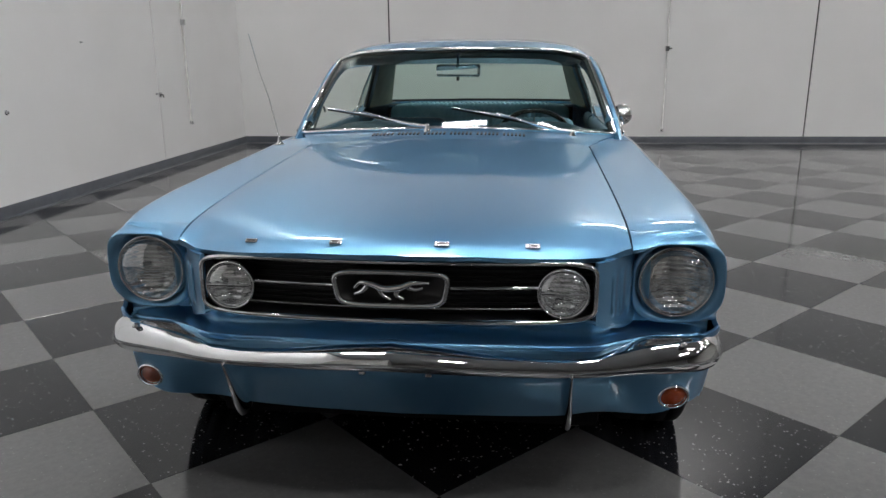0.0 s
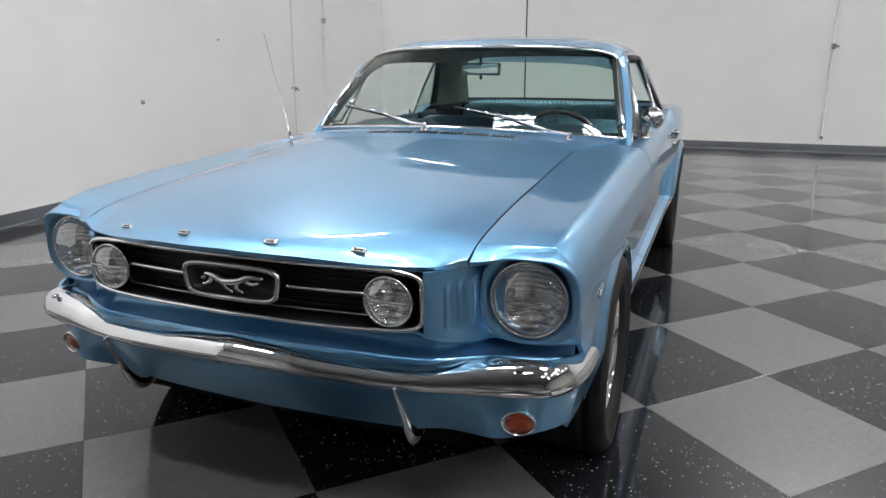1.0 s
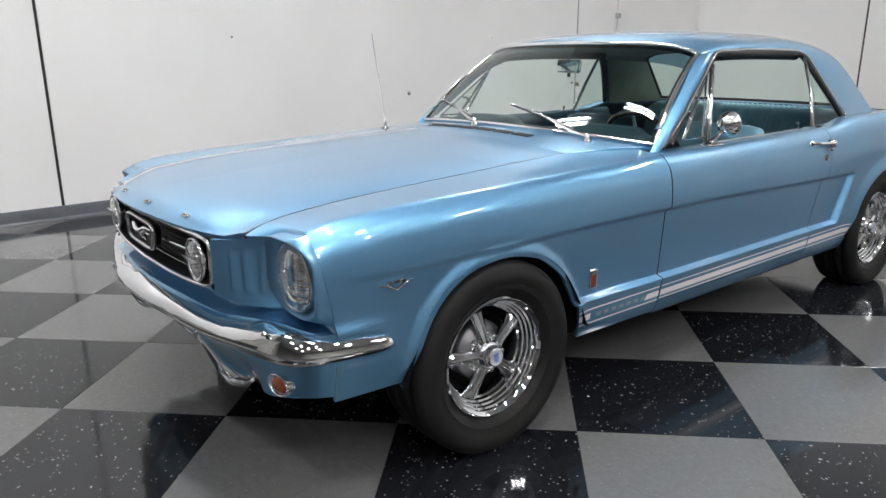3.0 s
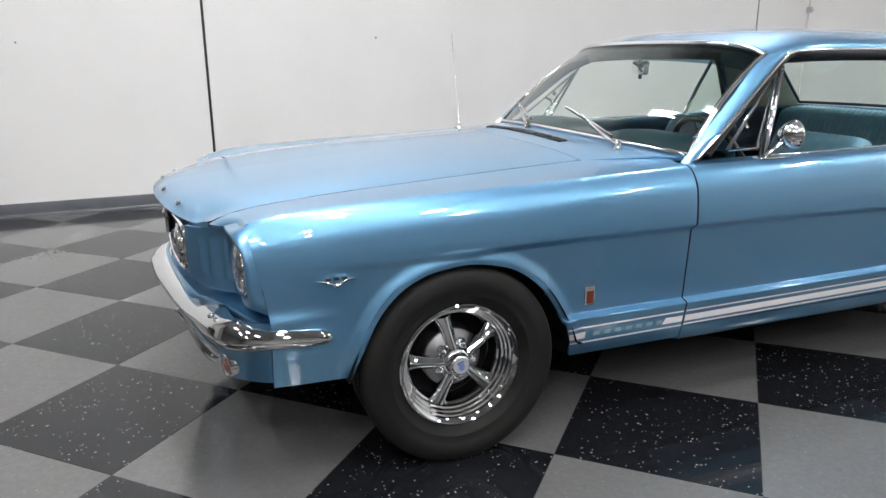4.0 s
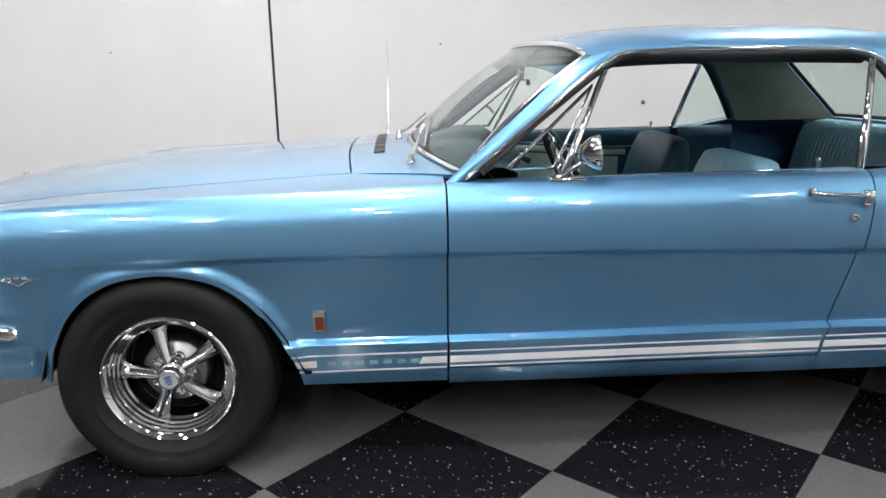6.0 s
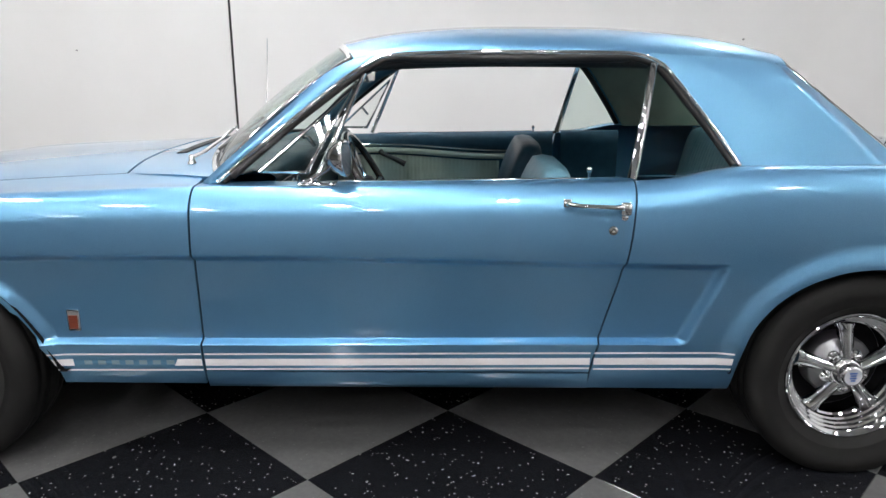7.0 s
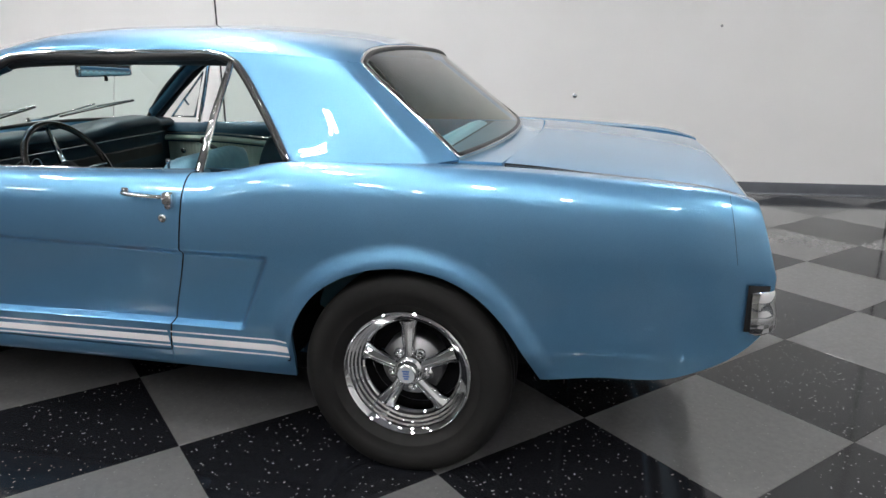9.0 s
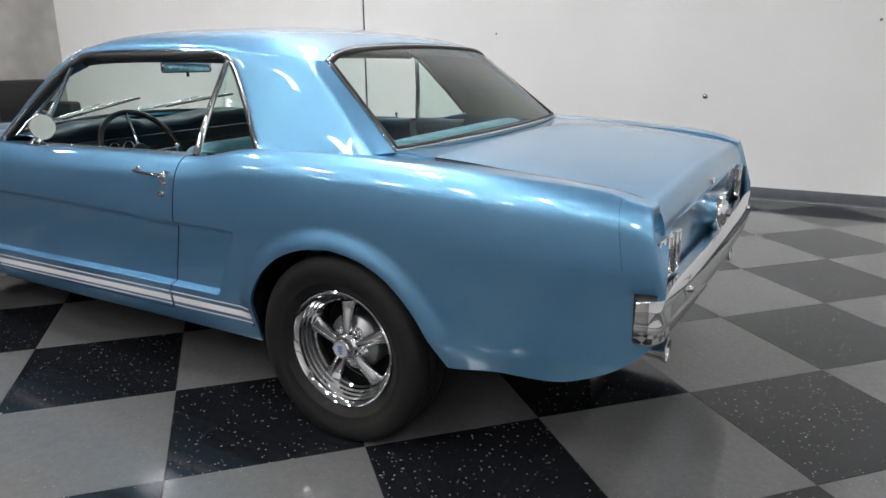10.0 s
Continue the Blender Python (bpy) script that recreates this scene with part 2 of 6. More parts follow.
def lathe(bm, profile, sides=48, axis="x", centre=(0, 0, 0)):
    """Turn a profile of (along the axis, radius) round an axis through centre."""
    c = Vector(centre)
    rows = []
    for a, r in profile:
        ring = []
        for k in range(sides):
            t = 2 * math.pi * k / sides
            u, w = r * math.cos(t), r * math.sin(t)
            ring.append(c + {"x": Vector((a, u, w)), "y": Vector((u, a, w)), "z": Vector((u, w, a))}[axis])
        rows.append(ring)
    grid(bm, rows, False, True)
    bmesh.ops.remove_doubles(bm, verts=bm.verts[:], dist=1e-5)
    return bm


def spline(xs, ys):
    """A smooth curve through the points, as a function."""
    xs, ys = np.array(xs, float), np.array(ys, float)
    h = np.diff(xs)
    s = np.diff(ys) / h
    m = np.zeros(len(xs))
    m[0], m[-1] = s[0], s[-1]
    for i in range(1, len(xs) - 1):
        if s[i - 1] * s[i] > 0:
            w1, w2 = 2 * h[i] + h[i - 1], h[i] + 2 * h[i - 1]
            m[i] = (w1 + w2) / (w1 / s[i - 1] + w2 / s[i])

    def f(x):
        x = min(max(x, xs[0]), xs[-1])
        i = min(max(int(np.searchsorted(xs, x)) - 1, 0), len(xs) - 2)
        t = (x - xs[i]) / h[i]
        return float((1 + 2 * t) * (1 - t) ** 2 * ys[i] + t * (1 - t) ** 2 * h[i] * m[i] + t * t * (3 - 2 * t) * ys[i + 1] + t * t * (t - 1) * h[i] * m[i + 1])
    return f


def eased(f, a, b, reach=0.06):
    """The same curve with its bends evened out, as a quick table."""
    xs = np.linspace(a, b, 900)
    ys = np.array([f(x) for x in xs])
    k = np.exp(-0.5 * (np.arange(-60, 61) * (xs[1] - xs[0]) / reach) ** 2)
    pad = np.concatenate([2 * ys[0] - ys[60:0:-1], ys, 2 * ys[-1] - ys[-2:-62:-1]])
    ys = np.convolve(pad, k / k.sum(), "valid")
    return lambda x: float(np.interp(x, xs, ys))


def step(x, a, b):
    t = min(max((x - a) / (b - a), 0.0), 1.0)
    return t * t * (3 - 2 * t)


def curve_points(points, n):
    """n points, evenly spaced, on a smooth curve through points."""
    p = [Vector(q) for q in points]
    d = [0.0]
    for a, b in zip(p, p[1:]):
        d.append(d[-1] + (b - a).length)
    fs = [spline(d, [q[k] for q in p]) for k in range(len(p[0]))]
    return [Vector([f(d[-1] * i / (n - 1)) for f in fs]) for i in range(n)]


# ---- the room ----
ROOM = pose(0, 0, 0, 0, 0, 2.0)
X_LEFT, X_RIGHT, Y_FRONT, Y_BACK, HIGH = -3.74, 15.4, -5.15, 8.645, 6.5


def setting(name, bm, mat, label, category, parent=None, smooth=False):
    ob = part(name, bm, mat, parent, "", smooth)
    if parent is None:
        ob.matrix_basis = ROOM
        tagged(ob, label, category, kind="structure")
    return ob


def wall_along_y(name, x0, x1, cuts, label, mat):
    """A wall of panels that stand along y with open joints between them."""
    bm = bmesh.new()
    for a, b in zip(cuts, cuts[1:]):
        box(bm, x0, x1, a + 0.011, b - 0.011, 0.0, HIGH, 0.003, segments=1)
    return setting(name, bm, mat, label, "wall")


def wall_along_x(name, y0, y1, cuts, label, mat):
    bm = bmesh.new()
    for a, b in zip(cuts, cuts[1:]):
        box(bm, a + 0.011, b - 0.011, y0, y1, 0.0, HIGH, 0.003, segments=1)
    return setting(name, bm, mat, label, "wall")


SEAMS_LEFT = (-0.235, 5.855)      # joints of the left wall, along it
X_RETURN, Y_FAR = -0.9, -16.0     # the hall goes on past the corner of the concrete wall
wall_along_y("wall_west", X_LEFT - 0.18, X_LEFT, (Y_FRONT, SEAMS_LEFT[0], SEAMS_LEFT[1], Y_BACK), "white painted tilt-up wall panels with dark open joints", WALL)
wall_along_x("wall_north", Y_BACK, Y_BACK + 0.18, (X_LEFT - 0.18, -1.41, 4.80, 10.9, X_RIGHT + 0.18), "white painted wall panels with dark joints and a grey base", WALL)
wall_along_x("wall_south", Y_FRONT - 0.18, Y_FRONT, (X_LEFT - 0.18, -2.55, X_RETURN), "bare grey concrete wall with vertical joints", CONCRETE)
wall_along_y("wall_return", X_RETURN - 0.18, X_RETURN, (Y_FAR, -10.6, Y_FRONT - 0.19), "bare grey concrete wall with a vertical joint", CONCRETE)
wall_along_x("wall_far", Y_FAR - 0.18, Y_FAR, (X_RETURN - 0.18, 5.2, X_RIGHT + 0.18), "bare grey concrete wall with a vertical joint", CONCRETE)
# unseen wall added to close the room, grey so that it reflects less light
wall_along_y("wall_east", X_RIGHT, X_RIGHT + 0.18, (Y_FAR, -8.6, 1.2, Y_BACK), "bare grey concrete wall with vertical joints", CONCRETE)
bm = bmesh.new()      # dark filler behind the joints
for y in SEAMS_LEFT:
    box(bm, X_LEFT - 0.19, X_LEFT - 0.012, y - 0.03, y + 0.03, 0, HIGH)
for x in (-1.41, 4.80, 10.9):
    box(bm, x - 0.03, x + 0.03, Y_BACK + 0.012, Y_BACK + 0.19, 0, HIGH)
box(bm, -2.58, -2.52, Y_FRONT - 0.19, Y_FRONT - 0.012, 0, HIGH)
box(bm, X_RETURN - 0.19, X_RETURN - 0.012, -10.63, -10.57, 0, HIGH)
box(bm, 5.17, 5.23, Y_FAR - 0.19, Y_FAR - 0.012, 0, HIGH)
for y in (-8.6, 1.2):
    box(bm, X_RIGHT + 0.012, X_RIGHT + 0.19, y - 0.03, y + 0.03, 0, HIGH)
setting("trim", bm, JOINT, "dark sealant in the wall joints", "trim")
bm = bmesh.new()
box(bm, X_LEFT - 0.2, X_RIGHT + 0.2, Y_FAR - 0.2, Y_BACK + 0.2, HIGH, HIGH + 0.2)
setting("ceiling", bm, CEILING, "plain grey ceiling with recessed lamps", "ceiling")


def base_profile(bm, a, b, inward):
    """Cove base: flat band with a rounded top and a toe that curves on to the floor."""
    a, b, inward = Vector(a), Vector(b), Vector(inward)
    prof = [(0.0, 0.104), (0.004, 0.104), (0.0065, 0.100), (0.0065, 0.024), (0.009, 0.012), (0.015, 0.006), (0.024, 0.003), (0.024, 0.0)]
    grid(bm, [[p + inward * d + Vector((0, 0, z)) for d, z in prof] for p in (a, b)])


bm = bmesh.new()
base_profile(bm, (X_LEFT, Y_FRONT, 0.002), (X_LEFT, Y_BACK, 0.002), (1, 0, 0))
base_profile(bm, (X_LEFT, Y_BACK, 0.002), (X_RIGHT, Y_BACK, 0.002), (0, -1, 0))
base_profile(bm, (X_LEFT, Y_FRONT, 0.002), (X_RETURN, Y_FRONT, 0.002), (0, 1, 0))
base_profile(bm, (X_RIGHT, Y_FAR, 0.002), (X_RIGHT, Y_BACK, 0.002), (-1, 0, 0))
setting("baseboard", bm, BASE, "dark grey rubber cove base along the walls", "baseboard", smooth=True)


def conduit(x, y, inward, low, box_at, high=HIGH):
    """A thin painted pipe down a wall, with a junction box and an end cap."""
    inward = Vector(inward)
    along = Vector((-inward.y, inward.x, 0))
    p = Vector((x, y, 0)) + inward * 0.022
    t = thing("conduit", "thin painted metal conduit fixed to the white wall", "pipe", "wall conduits")
    t.matrix_basis = ROOM
    bm = bmesh.new()
    tube(bm, [p + Vector((0, 0, low)), p + Vector((0, 0, high))], 0.012, 10)
    part("pipe", bm, PIPE, t)
    bm = bmesh.new()
    m = Matrix(((along.x, inward.x, 0, p.x), (along.y, inward.y, 0, p.y), (0, 0, 1, box_at), (0, 0, 0, 1)))
    box(bm, -0.028, 0.028, -0.018, 0.03, -0.035, 0.035, 0.006, m)
    box(bm, 0.028, 0.07, -0.01, 0.012, -0.01, 0.01, 0.004, m)
    part("junction_box", bm, SATIN, t, "grey metal box with a side knob", False)
    bm = bmesh.new()
    m2 = Matrix.Translation(p + Vector((0, 0, low)))
    box(bm, -0.02, 0.02, -0.02, 0.02, -0.03, 0.012, 0.006, m2)
    part("end_fitting", bm, SATIN, t, "", False)


conduit(2.71, Y_BACK, (0, -1, 0), 0.21, 1.39)
conduit(X_LEFT, 6.63, (1, 0, 0), 0.49, 1.72)


def wall_bolt(y, z, r=0.014):
    bm = bmesh.new()
    lathe(bm, [(0.0, r * 1.5), (0.004, r * 1.5), (0.006, r), (0.02, r * 0.9), (0.024, r * 0.5), (0.024, 0.0005)], 14, "x")
    me = bpy.data.meshes.new("wall_bolt")
    bm.to_mesh(me)
    bm.free()
    me.materials.append(SATIN)
    ob = new("wall_bolt", me)
    ob.matrix_basis = ROOM @ pose(X_LEFT, y, z)
    return tagged(ob, "small grey metal anchor bolt in the white wall", "bolt", "wall anchors")


for y, z, r in ((3.16, 0.84, 0.014), (5.78, 0.88, 0.010), (-3.2, 1.05, 0.006), (4.35, 1.42, 0.007), (1.25, 1.38, 0.006), (-1.6, 1.33, 0.005)):
    wall_bolt(y, z, r)


def joint_latch():
    """A small latch across the joint of the wall."""
    t = thing("joint_latch", "small dark metal latch across the wall joint", "latch")
    t.matrix_basis = ROOM @ pose(X_LEFT, SEAMS_LEFT[1], 0.865)
    bm = bmesh.new()
    box(bm, 0.0, 0.02, -0.022, 0.03, -0.028, 0.028, 0.005)
    part("plate", bm, SATIN, t, "", False)
    bm = bmesh.new()
    tube(bm, [(0.01, 0.0, 0.0), (0.045, 0.0, 0.0), (0.05, 0.0, -0.03)], 0.008, 8)
    part("knob", bm, BLACK, t)


joint_latch()


def ceiling_light(glow):
    """A recessed lamp of two by four feet with two bright diffusers."""
    t = thing("ceiling_light", "white recessed fluorescent lamp with lit diffusers", "lamp", "ceiling lamps")
    bm = bmesh.new()
    for x0, x1, y0, y1 in ((-0.63, 0.63, -0.17, -0.135), (-0.63, 0.63, 0.135, 0.17), (-0.63, -0.605, -0.135, 0.135), (0.605, 0.63, -0.135, 0.135), (-0.605, 0.605, -0.03, 0.03)):
        box(bm, x0, x1, y0, y1, -0.05, -0.002, 0.004, segments=1)
    part("frame", bm, WALL, t, "", False)
    for s in (-1, 1):
        bm = bmesh.new()
        box(bm, -0.604, 0.604, s * 0.0825 - 0.0515, s * 0.0825 + 0.0515, -0.03, -0.006, 0.006)
        part("diffuser", bm, glow, t, "bright white diffuser", False)
    return t


# unseen ceiling lamps: some set by reflections, the rest added to balance brightness
spots = [(-0.2, 0.1), (-2.4, -0.6), (-3.0, 5.4), (2.6, 0.2), (6.0, 2.0), (7.8, -0.6), (11.8, -0.6), (3.2, 7.6), (8.6, 6.4), (9.8, 3.4)]
spots += [(x, -3.6) for x in (1.6, 5.8, 9.8)] + [(x, -7.6) for x in (7.8, 11.8)]
lamp = ceiling_light(DIFFUSER)
lamp.matrix_basis = ROOM @ pose(*spots[0], HIGH)
for x, y in spots[1:]:
    copy_thing(lamp, ROOM @ pose(x, y, HIGH))


def black_armchair():
    """The dark upholstered block that stands against the front wall."""
    t = thing("armchair", "black leatherette armchair against the concrete wall", "chair")
    t.matrix_basis = ROOM @ pose(-2.75, Y_FRONT + 0.48, 0)
    for name, b in (("seat", (-0.45, 0.45, -0.36, 0.36, 0.12, 0.45)), ("backrest", (-0.58, 0.58, -0.42, -0.22, 0.12, 0.93)), ("armrest", (-0.60, -0.44, -0.40, 0.36, 0.10, 0.66)), ("armrest", (0.44, 0.60, -0.40, 0.36, 0.10, 0.66))):
        bm = bmesh.new()
        box(bm, *b, 0.045, segments=3)
        part(name, bm, BLACK_GOODS, t)
    for x in (-0.5, 0.5):
        for y in (-0.34, 0.3):
            bm = bmesh.new()
            tube(bm, [(x, y, 0), (x, y, 0.12)], [0.018, 0.025], 10)
            part("leg", bm, BLACK, t)


black_armchair()

# ---- the car: body ----
# The nose looks towards -y, the driver's side is +x, the front axle stands at y = 0.
car = thing("car", "light blue metallic coupe with white side stripes and chrome wheels", "car")
WHEELBASE = 2.765

width = eased(spline([-0.68, -0.60, -0.4, 0.0, 0.5, 1.0, 2.0, 2.76, 3.2, 3.5, 3.66, 3.76], [0.811, 0.826, 0.839, 0.847, 0.852, 0.857, 0.862, 0.868, 0.862, 0.848, 0.828, 0.805]), -0.68, 3.76, 0.10)
flank = eased(spline([0.22, 0.25, 0.28, 0.32, 0.36, 0.40, 0.425, 0.5, 0.6, 0.7], [-0.085, -0.055, -0.040, -0.030, -0.023, -0.016, -0.010, -0.008, -0.004, 0.0]), 0.22, 0.7, 0.012)
crest = eased(spline([-0.64, -0.60, -0.55, -0.39, 0.0, 0.5, 0.85, 1.3, 1.9, 2.08, 2.20, 2.29, 2.38, 2.5, 2.8, 3.03, 3.4, 3.61, 3.69, 3.74], [0.768, 0.786, 0.803, 0.820, 0.838, 0.855, 0.868, 0.873, 0.880, 0.884, 0.890, 0.908, 0.924, 0.928, 0.927, 0.921, 0.900, 0.880, 0.860, 0.845]), -0.64, 3.74, 0.035)
ARCH_F = curve_points([(-0.330, 0.30), (-0.284, 0.432), (-0.240, 0.514), (-0.161, 0.588), (-0.072, 0.624), (0.023, 0.634), (0.15, 0.612), (0.266, 0.54), (0.351, 0.426), (0.405, 0.311), (0.425, 0.25)], 60)
ARCH_R = curve_points([(2.412, 0.24), (2.419, 0.292), (2.432, 0.42), (2.497, 0.537), (2.602, 0.612), (2.708, 0.645), (2.778, 0.651), (2.873, 0.637), (2.965, 0.598), (3.062, 0.509), (3.129, 0.409), (3.171, 0.335)], 60)
ARCHES = np.array([p[:] for p in ARCH_F + ARCH_R])
arch_f = spline([p[0] for p in ARCH_F], [p[1] for p in ARCH_F])
arch_r = spline([p[0] for p in ARCH_R], [p[1] for p in ARCH_R])
SHOULDER, ROLL, LEAN = 0.082, 0.047, 0.030


def cove(y):
    """Heights of the scallop's upper crease and lower edge."""
    return 0.672 + 0.012 * step(y, -0.4, 0.6) - 0.022 * step(y, 1.0, 2.4), 0.408 + 0.008 * step(y, 0.8, 2.2)


def side_x(y, z):
    """Half width of the body at a height below the shoulder's crest."""
    x = width(y) + flank(z)
    top, low = cove(y)
    back = 2.262 + (z - 0.416) * 0.45
    fade = 0.30 + 0.70 * step(y, -0.3, 0.7)
    fade *= step(y, -0.56, -0.35)
    lower = step(z, low - 0.005, low + 0.010) if y > 0.3 else step(z, 0.40, 0.62)
    sink = 0.026 + 0.005 * min(max((top - z) / (top - low), 0.0), 1.0) ** 1.7
    x -= sink * fade * lower * (1 - step(z, top - 0.027, top)) * (1 - step(y - back, -0.022, 0.006))
    x += 0.013 * math.exp(-((z - 0.522) / 0.019) ** 2) * (1 - step(y, -0.50, -0.33))
    d = float(np.min(np.hypot(ARCHES[:, 0] - y, ARCHES[:, 1] - z)))
    x += (0.014 * (1 - step(d, 0.010, 0.052)) if y < 1.4 else 0.018 * (1 - step(d, 0.006, 0.072))) * step(z, 0.30, 0.42)
    c = crest(y)
    if z > c - SHOULDER:
        q = min((z - c + SHOULDER) / SHOULDER, 1.0)
        x -= ROLL * (1 - math.sqrt(max(1 - q * q, 0.0)))
    if z > c - 0.20:
        x -= LEAN * min((z - c + 0.20) / 0.20, 1.0) ** 2
    return x


def profile(y_of, bottom, inner, side_rows=34, roll_rows=12, top_rows=6):
    """The points of one body section: up the side, over the crest, then inwards to inner(y) = (x, z)."""
    c = crest(y_of(0.8))
    top, low = cove(y_of(0.6))
    zs = [bottom + (c - SHOULDER - bottom) * i / side_rows for i in range(side_rows)]
    zs += [max(bottom, top + d) for d in (-0.029, -0.025, -0.021, -0.017, -0.013, -0.009, -0.005, -0.002, 0.001, 0.005)] + [max(bottom, low + d) for d in (-0.008, -0.004, -0.002, 0.001, 0.004, 0.008, 0.013)]
    zs += [c - SHOULDER + SHOULDER * math.sin(math.pi / 2 * i / roll_rows) for i in range(roll_rows + 1)]
    zs.sort()
    row = [Vector((side_x(y_of(z), z), y_of(z), z)) for z in zs]
    if inner:
        x1, z1 = inner
        p = row[-1]
        for i in range(1, top_rows + 1):
            t = i / top_rows
            row.append(Vector((p.x + (x1 - p.x) * t, p.y, p.z + (z1 - p.z) * t * t)))
    return row


def mirrored(P, s):
    return [[Vector((p[0] * s, p[1], p[2])) for p in row] for row in P]


def sheet(name, P, s, mat, parent, label="", depth=0.012, out=None, fold=0):
    """A body panel from a table of points, on the side s, with folded edges."""
    bm = bmesh.new()
    grid(bm, mirrored(P, s))
    bmesh.ops.remove_doubles(bm, verts=bm.verts[:], dist=1e-5)
    facing(bm, out or (lambda c: Vector((s, 0, 0.3))))
    hem(bm, depth, fold)
    return sharp(part(name, bm, (mat, SEAL_AND_GAP), parent, label), 50)


def spread(a, b, n, extra=()):
    return sorted(set([a + (b - a) * i / n for i in range(n + 1)] + [e for e in extra if a < e < b]))


GAP = 0.0029
HOOD_X = 0.577
gap_z = eased(spline([-0.72, -0.68, -0.64, -0.6, -0.5, -0.27, 0.0, 0.3, 0.6, 0.9], [0.742, 0.760, 0.775, 0.788, 0.803, 0.824, 0.841, 0.859, 0.874, 0.882]), -0.70, 0.9, 0.03)
door_back = spline([0.20, 0.328, 0.445, 0.684, 0.87, 0.93], [1.985, 1.996, 2.023, 2.082, 2.101, 2.104])
seam_f = lambda z: -0.545 - 0.04 * step(z, 0.50, 0.80)


def tail_lean(y, z):
    """The fender's end leans back towards its foot."""
    return step(y, 3.55, 3.705) * 0.27 * max(0.0, 0.858 - max(z, 0.655))


def build_side(s):
    # front fender
    P = []
    for y in spread(-0.54, 0.845 - GAP, 70, [p[0] for p in ARCH_F]):
        b = 0.325 if y < -0.335 else (arch_f(y) if y < 0.405 else 0.268)
        xi = HOOD_X + GAP if y < 0.56 else HOOD_X + GAP + 0.10 * step(y, 0.56, 0.86)
        P.append(profile(lambda z, y=y: y + (seam_f(z) + 0.54) * (1 - step(y, -0.54, -0.34)), b, (xi, gap_z(y + (seam_f(0.8) + 0.54) * (1 - step(y, -0.54, -0.34))) + 0.002)))
    fender = sheet("front_fender", P, s, PAINT, car)
    # door
    P = []
    for k in range(61):
        t = k / 60
        P.append(profile(lambda z, t=t: 0.845 + GAP + t * (door_back(z) - 0.845 - 2 * GAP), 0.318, (0.742, crest(0.845 + t * 1.25) + 0.002), top_rows=4))
    # fold=1 blackens the door's folded edges, as shade in its gaps
    door = sheet("door", P, s, PAINT, car, fold=1)
    # quarter panel
    P = []
    for y in spread(2.10 + GAP, 3.705, 90, [p[0] for p in ARCH_R] + [2.22 + 0.0055 * k for k in range(30)]):
        if y < 2.412:
            b = 0.258
        elif y < 3.165:
            b = arch_r(y)
        else:
            b = 0.335 + 0.02 * step(y, 3.17, 3.36) + 0.17 * max(0.0, (y - 3.40) / 0.305) ** 3.2
        if y < 2.41:
            xi = 0.742
        elif y < 2.93:
            xi = 0.742 - 0.075 * step(y, 2.62, 2.95)
        else:
            xi = 0.667 + 0.02 * step(y, 2.95, 3.6)
        b = min(b, crest(y) - 0.2)
        P.append(profile(lambda z, y=y: y + (door_back(z) - 2.101) * (1 - step(y, 2.10, 2.40)) + tail_lean(y, z), b, (xi, crest(y) - 0.006)))
        P[-1].append(P[-1][-1] + Vector((0.002, 0, -0.07 * step(y, 2.9, 3.1) - 0.004)))
    last = P[-1]
    for f, d in ((0.03, 0.005), (0.08, 0.007), (0.30, 0.004), (0.65, -0.004), (0.97, -0.012)):      # rounded end of the fin
        P.append([p.lerp(Vector((0.715, p.y, 0.752)), f) + Vector((0, d, 0)) for p in last])
    quarter = sheet("quarter_panel", P, s, PAINT, car)
    # sill under the door
    P = []
    for k in range(30):
        y = 0.845 + GAP + (1.995 - 0.845 - 2 * GAP) * k / 29
        P.append([Vector((side_x(y, z), y, z)) for z in (0.312, 0.30, 0.285, 0.268, 0.256)] + [Vector((side_x(y, 0.256) - 0.03, y, 0.250)), Vector((side_x(y, 0.256) - 0.12, y, 0.25))])
    sheet("rocker_panel", P, s, PAINT, car)
    return fender, door, quarter


SIDES = {s: build_side(s) for s in (1, -1)}

# bonnet
hood_mid = spline([-0.82, -0.805, -0.79, -0.76, -0.7, -0.5, -0.2, 0.2, 0.6], [0.768, 0.777, 0.787, 0.797, 0.808, 0.830, 0.856, 0.884, 0.906])
hood_front = lambda x: -0.815 + 0.145 * (abs(x) / HOOD_X) ** 2.2
hood_back = lambda x: 0.56 - 0.03 * (1 - (abs(x) / HOOD_X) ** 2)


def hood_z(x, y):
    u = min(abs(x) / HOOD_X, 1.0)
    lag = (hood_front(x) + 0.815) * (1 - step(y, -0.66, -0.2))
    mid = hood_mid(y - lag)
    edge = gap_z(max(y, -0.665)) + 0.002
    w = 1 - u ** (3.2 + 4.5 * (1 - step(y, -0.75, 0.25)))
    peak = (0.0048 - 0.0036 * step(y, -0.75, 0.2)) * max(0.0, 1 - u / 0.5)
    dip = 0.017 * step(u, 0.30, 0.85) * (1 - step(u, 0.88, 1.0)) * (1 - step(y - hood_front(x), 0.0, 0.14))
    return edge + (mid - edge) * w + peak - dip


P = []
for j in range(65):
    t = j / 64
    t = t * t * 0.35 + t * 0.65
    row = []
    for i in range(61):
        x = HOOD_X * (-1 + 2 * i / 60) * 0.997
        y = hood_front(x) + (hood_back(x) - hood_front(x)) * t
        row.append(Vector((x, y, hood_z(x, y))))
    P.append(row)
hood = sheet("hood", P, 1, PAINT, car, out=lambda c: Vector((0, 0, 1)), depth=0.016, fold=0)
